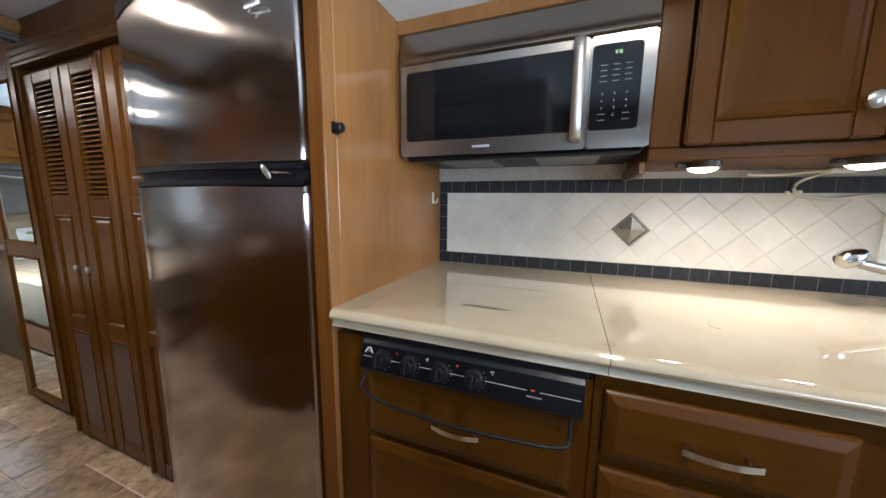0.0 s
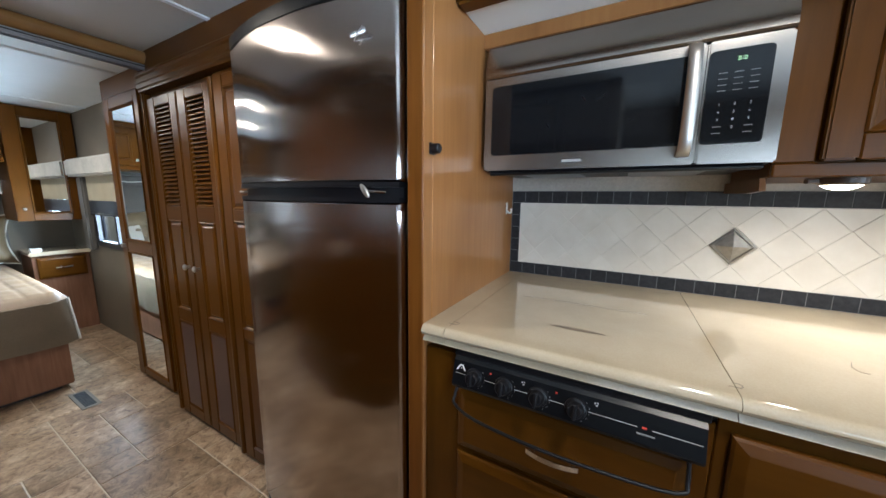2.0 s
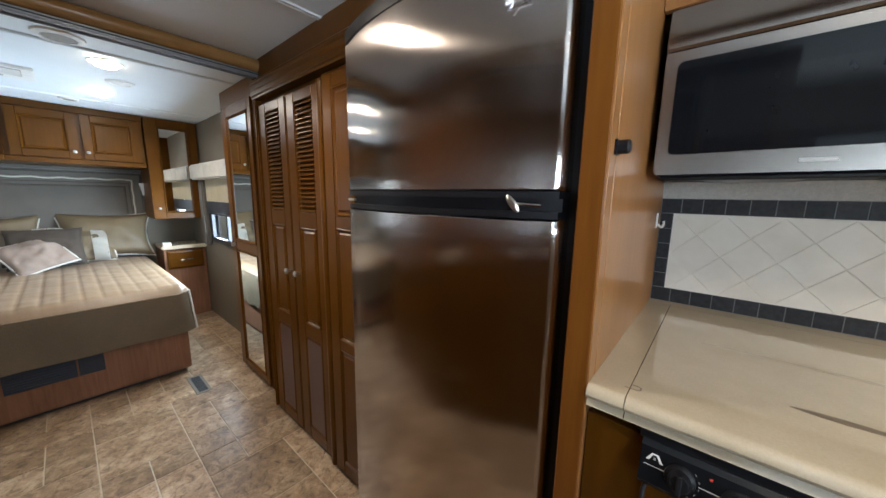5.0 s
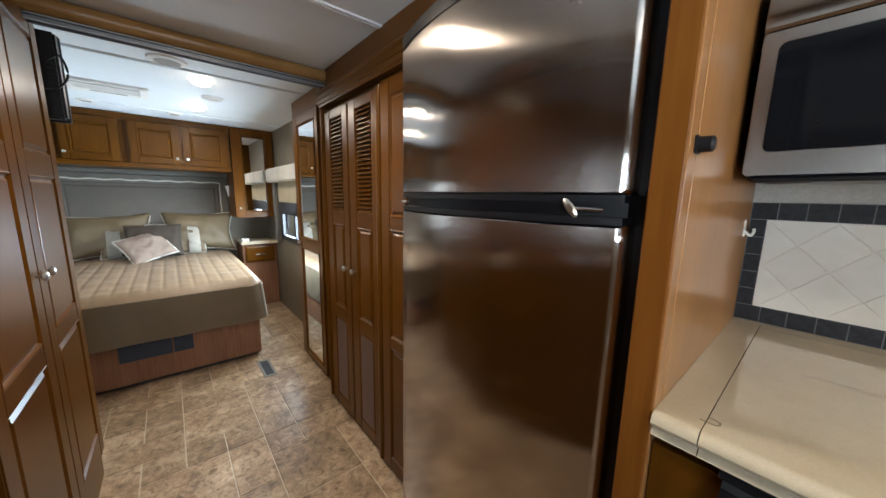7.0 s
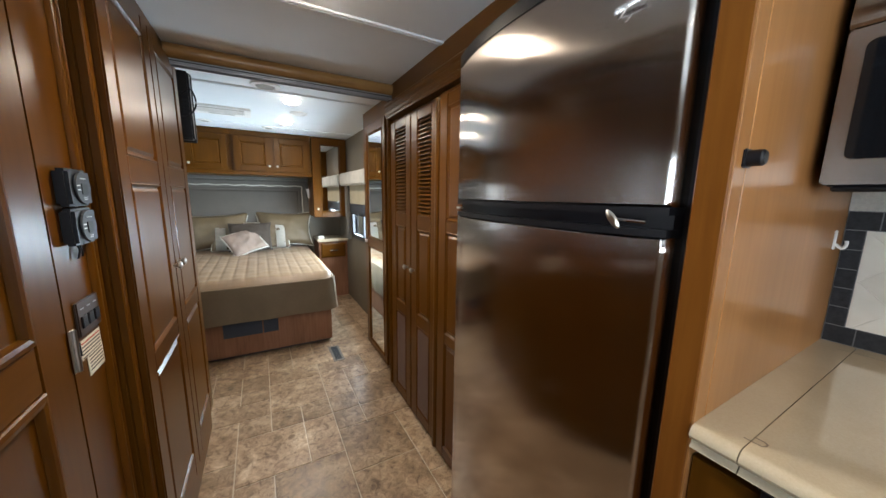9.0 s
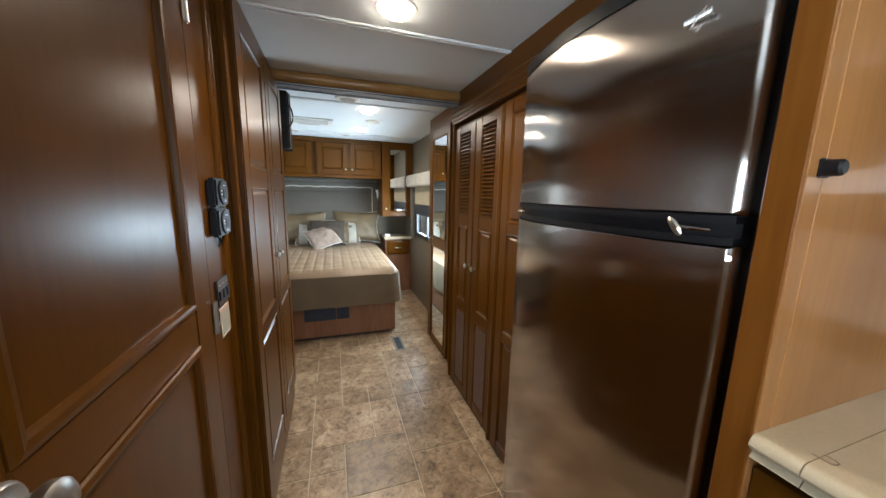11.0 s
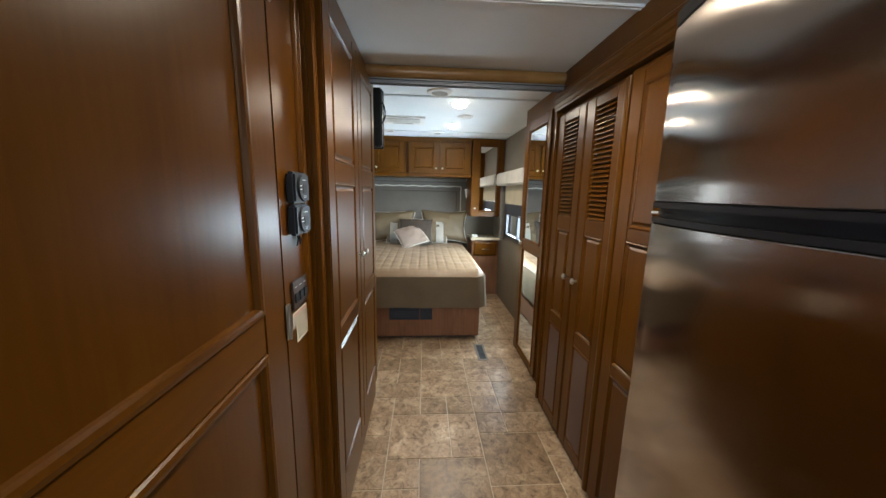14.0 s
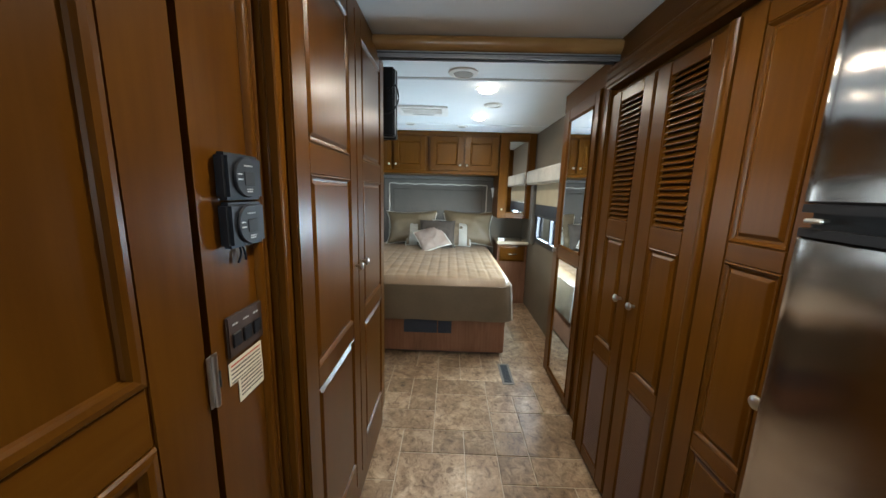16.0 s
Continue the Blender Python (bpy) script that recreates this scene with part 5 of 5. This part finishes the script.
for x0, x1, z0, z1 in ((-3.72, -3.665, 0.82, 1.46), (-2.755, -2.72, 0.82, 1.46), (-3.665, -2.755, 0.82, 0.87), (-3.685, -2.755, 1.425, 1.46), (-3.235, -3.205, 0.855, 1.425)):
    part("frame", box(x0, x1, 1.326, 1.385, z0, z1, 0.003), BLACK, win, "black aluminium frame")
GLASS = mat("clear_glass", lambda nt, b: (setattr(b.inputs["Transmission Weight"], "default_value", 1.0), setattr(b.inputs["Roughness"], "default_value", 0.0), setattr(b.inputs["IOR"], "default_value", 1.45)))
for x0, x1 in ((-3.665, -3.235), (-3.205, -2.755)):
    pn = part("pane", box(x0, x1, 1.362, 1.366, 0.870, 1.425, 0), GLASS, win, "clear pane")
    pn.visible_shadow = False
shd = thing("roller_shade", None, "tan roller shade with a dark lower band, half down", "window shade")
part("cloth", box(-3.74, -2.70, 1.318, 1.322, 1.225, 1.47, 0.001), SHADE, shd)
part("night_band", box(-3.74, -2.70, 1.317, 1.321, 1.115, 1.2245, 0.001), CHARCOAL, shd, "dark lower shade band")
part("bottom_bar", box(-3.74, -2.70, 1.312, 1.324, 1.100, 1.1145, 0.003), BLACK, shd)
val = thing("window_valance", None, "cream padded fabric valance box with side legs", "valance")
part("box", box(-3.90, -2.60, 1.235, 1.344, 1.43, 1.575, 0.014, 3), VALF, val, "padded cream fabric box", 40)
part("leg", box(-3.885, -3.76, 1.29, 1.344, 0.78, 1.4295, 0.012, 3), HEADEDGE, val, "grey padded side leg", 40)
# Unseen window, made up to frame the far-side fill lamp.
added_win = thing("window_2", None, "unseen black-framed window added on the far side of the bed", "window", kind="structure")
for x0, x1, z0, z1 in ((-3.72, -3.685, 0.9, 1.5), (-2.755, -2.72, 0.9, 1.5), (-3.685, -2.755, 0.9, 0.935), (-3.685, -2.755, 1.465, 1.5)):
    part("frame", box(x0, x1, -0.94, -0.89, z0, z1, 0.003), BLACK, added_win)

tv = thing("television", pose(-2.01, 0.055, 1.61, 0, 0, 90), "black flat television seen edge-on with a hanging cable", "television")
part("case", box(-0.50, 0.038, 0.0, 0.055, 0.0, 0.345, 0.008, 2), BLACK, tv)
part("bezel", box(-0.51, 0.042, 0.050, 0.075, -0.008, 0.345, 0.005), BLACK, tv)
for k in range(6):
    part("vent_rib", box(0.0, 0.030, -0.004, 0.0, 0.13 + k * 0.02, 0.142 + k * 0.02, 0.001), CHARCOAL, tv)
part("cord", tube(arc([(0.0, -0.01, 0.22), (0.045, -0.02, 0.25), (0.062, -0.02, 0.18), (0.03, -0.025, 0.12), (-0.03, -0.03, 0.10)]), 0.004), BLACK, tv, smooth=60)

# ---------------------------------------------------------------- ceiling fittings
# Fittings for all five, the two added lamps included.
for k, (lx, ly) in enumerate(DOWNLIGHTS):
    dl = thing("downlight", pose(lx, ly, CEIL), "lit round white recessed ceiling light, two of five added", "ceiling light", "ceiling downlights")
    part("rim", lathe([(0.0525, 0.0), (0.074, 0.0), (0.072, -0.003), (0.060, -0.005), (0.0525, -0.004)], steps=32), WHITEPL, dl, smooth=40)
    part("lens", lathe([(0, -0.026), (0.03, -0.0245), (0.044, -0.020), (0.050, -0.013), (0.052, -0.004), (0.052, 0.0), (0, 0.0)], steps=32), LENS, dl, "glowing lens", 40)


def ceiling_disc(name, x, y, r, label, category, inner):
    o = thing(name, pose(x, y, CEIL), label, category)
    part("rim", lathe([(0, 0), (r, 0), (r * 0.97, -0.008), (r * 0.8, -0.012), (r * 0.68, -0.012), (r * 0.66, -0.006), (0, -0.006)], steps=32), WHITEPL, o, smooth=40)
    part("face", lathe([(0, -0.0065), (r * 0.65, -0.0065), (r * 0.6, -0.011), (0, -0.013)], steps=32), inner, o, smooth=40)
    return o


SPKGREY = plain("grey_grille", (0.33, 0.31, 0.28), 0.6)
ceiling_disc("ceiling_speaker", -2.18, 0.452, 0.085, "round white ceiling speaker with a grey grille", "speaker", SPKGREY)
ceiling_disc("smoke_detector", -2.84, 0.705, 0.070, "round white ceiling disc", "detector", WHITEPL)
ceiling_disc("ceiling_vent", -3.66, 0.498, 0.055, "small round white ceiling vent", "vent", SPKGREY)
ceiling_disc("ceiling_vent", -3.6, -0.02, 0.055, "small round white ceiling vent", "vent", SPKGREY)
ac = thing("ceiling_air_vent", pose(-3.05, 0.15, CEIL), "rectangular white ceiling air-conditioning grille", "vent")
part("frame", box(-0.15, 0.15, -0.21, 0.21, -0.016, -0.0005, 0.006, 2), WHITEPL, ac)
part("opening", box(-0.05, 0.11, -0.16, 0.16, -0.0175, -0.016, 0), SPKGREY, ac, "grey louvred opening")
for k in range(8):
    part("slat", box(-0.046 + k * 0.0195, -0.036 + k * 0.0195, -0.158, 0.158, -0.021, -0.0175, 0.001), WHITEPL, ac)
part("slot", box(-0.10, -0.082, -0.09, 0.09, -0.0175, -0.016, 0), SPKGREY, ac)

# ---------------------------------------------------------------- floor
REGGREY = plain("painted_register", (0.17, 0.155, 0.135), 0.6, spec=0.25)
reg = thing("floor_register", pose(-2.44, 0.853, 0.003), "grey metal floor heating register with dark slots", "vent")
part("frame", box(-0.14, 0.14, -0.043, 0.043, 0, 0.004, 0.002), REGGREY, reg)
# Dark plate laid on the frame, giving the shade of the well.
part("well", box(-0.118, 0.118, -0.026, 0.026, 0.004, 0.0046, 0), GAPDARK, reg)
for k in range(12):
    part("bar", box(-0.112 + k * 0.0195, -0.106 + k * 0.0195, -0.025, 0.025, 0.0046, 0.006, 0), CHARCOAL, reg)

U = 0.1665
OX, OY = -2.672, 0.015
floor = solid("floor", box(-4.5, 4.0, -0.95, 1.75, -0.06, 0.0, 0), GROUTFLOOR, "stone-look vinyl tile floor in mixed brown sizes", "floor", kind="structure")
taken = {}
layout = []


def claim(i, j, w, h):
    if any((a, b) in taken for a in range(i, i + w) for b in range(j, j + h)):
        return False
    for a in range(i, i + w):
        for b in range(j, j + h):
            taken[a, b] = True
    layout.append((i, j, w, h))
    return True


# i counts along the hall (x), j across it (y)
for spec in ((3, 2, 2, 2), (2, 2, 1, 2), (2, 1, 2, 1), (4, 0, 1, 2), (5, 1, 1, 1), (5, 2, 1, 1), (5, 3, 1, 1), (6, 1, 2, 2), (3, 4, 1, 1), (4, 4, 1, 1), (3, 5, 1, 1), (4, 5, 2, 2), (7, 4, 2, 2), (7, 6, 1, 1), (8, 2, 2, 2), (8, 1, 1, 1), (5, 0, 2, 1), (7, 0, 2, 1), (5, 4, 1, 1), (6, 3, 2, 1), (6, 4, 1, 1), (6, 5, 1, 2), (1, 0, 1, 2), (1, 2, 1, 1), (1, 3, 2, 1), (2, 0, 1, 1)):
    claim(*spec)
rnd = random.Random(11)
for i in range(-11, 26):
    for j in range(-5, 11):
        if (i, j) in taken:
            continue
        for w, h in rnd.choice((((2, 2), (1, 2), (2, 1), (1, 1)), ((1, 2), (2, 1), (1, 1)), ((2, 1), (1, 1)), ((2, 2), (1, 1)))):
            if claim(i, j, w, h):
                break
shared = {}


def tile_mesh(w, h):
    if (w, h) not in shared:
        g = 0.0021
        bm = bmesh.new()
        rings = [[bm.verts.new((x, y, z)) for x, y in ((a, a), (w * U - a, a), (w * U - a, h * U - a), (a, h * U - a))] for a, z in ((g, 0.0002), (g + 0.0004, 0.0018), (g + 0.003, 0.0028))]
        for p, q in zip(rings, rings[1:]):
            for k in range(4):
                bm.faces.new((p[k], p[(k + 1) % 4], q[(k + 1) % 4], q[k]))
        bm.faces.new(rings[-1])
        me = bpy.data.meshes.new("vinyl_tile")
        bm.to_mesh(me)
        bm.free()
        me.materials.append(VINYL)
        shared[w, h] = me
    return shared[w, h]


for i, j, w, h in layout:
    x, y = OX + i * U, OY + j * U
    if -4.45 < x < 1.6 and -0.95 < y and y + h * U < 1.75:
        t = new("tile", tile_mesh(w, h))
        t.location = (x, y, 0)
        t.parent = floor
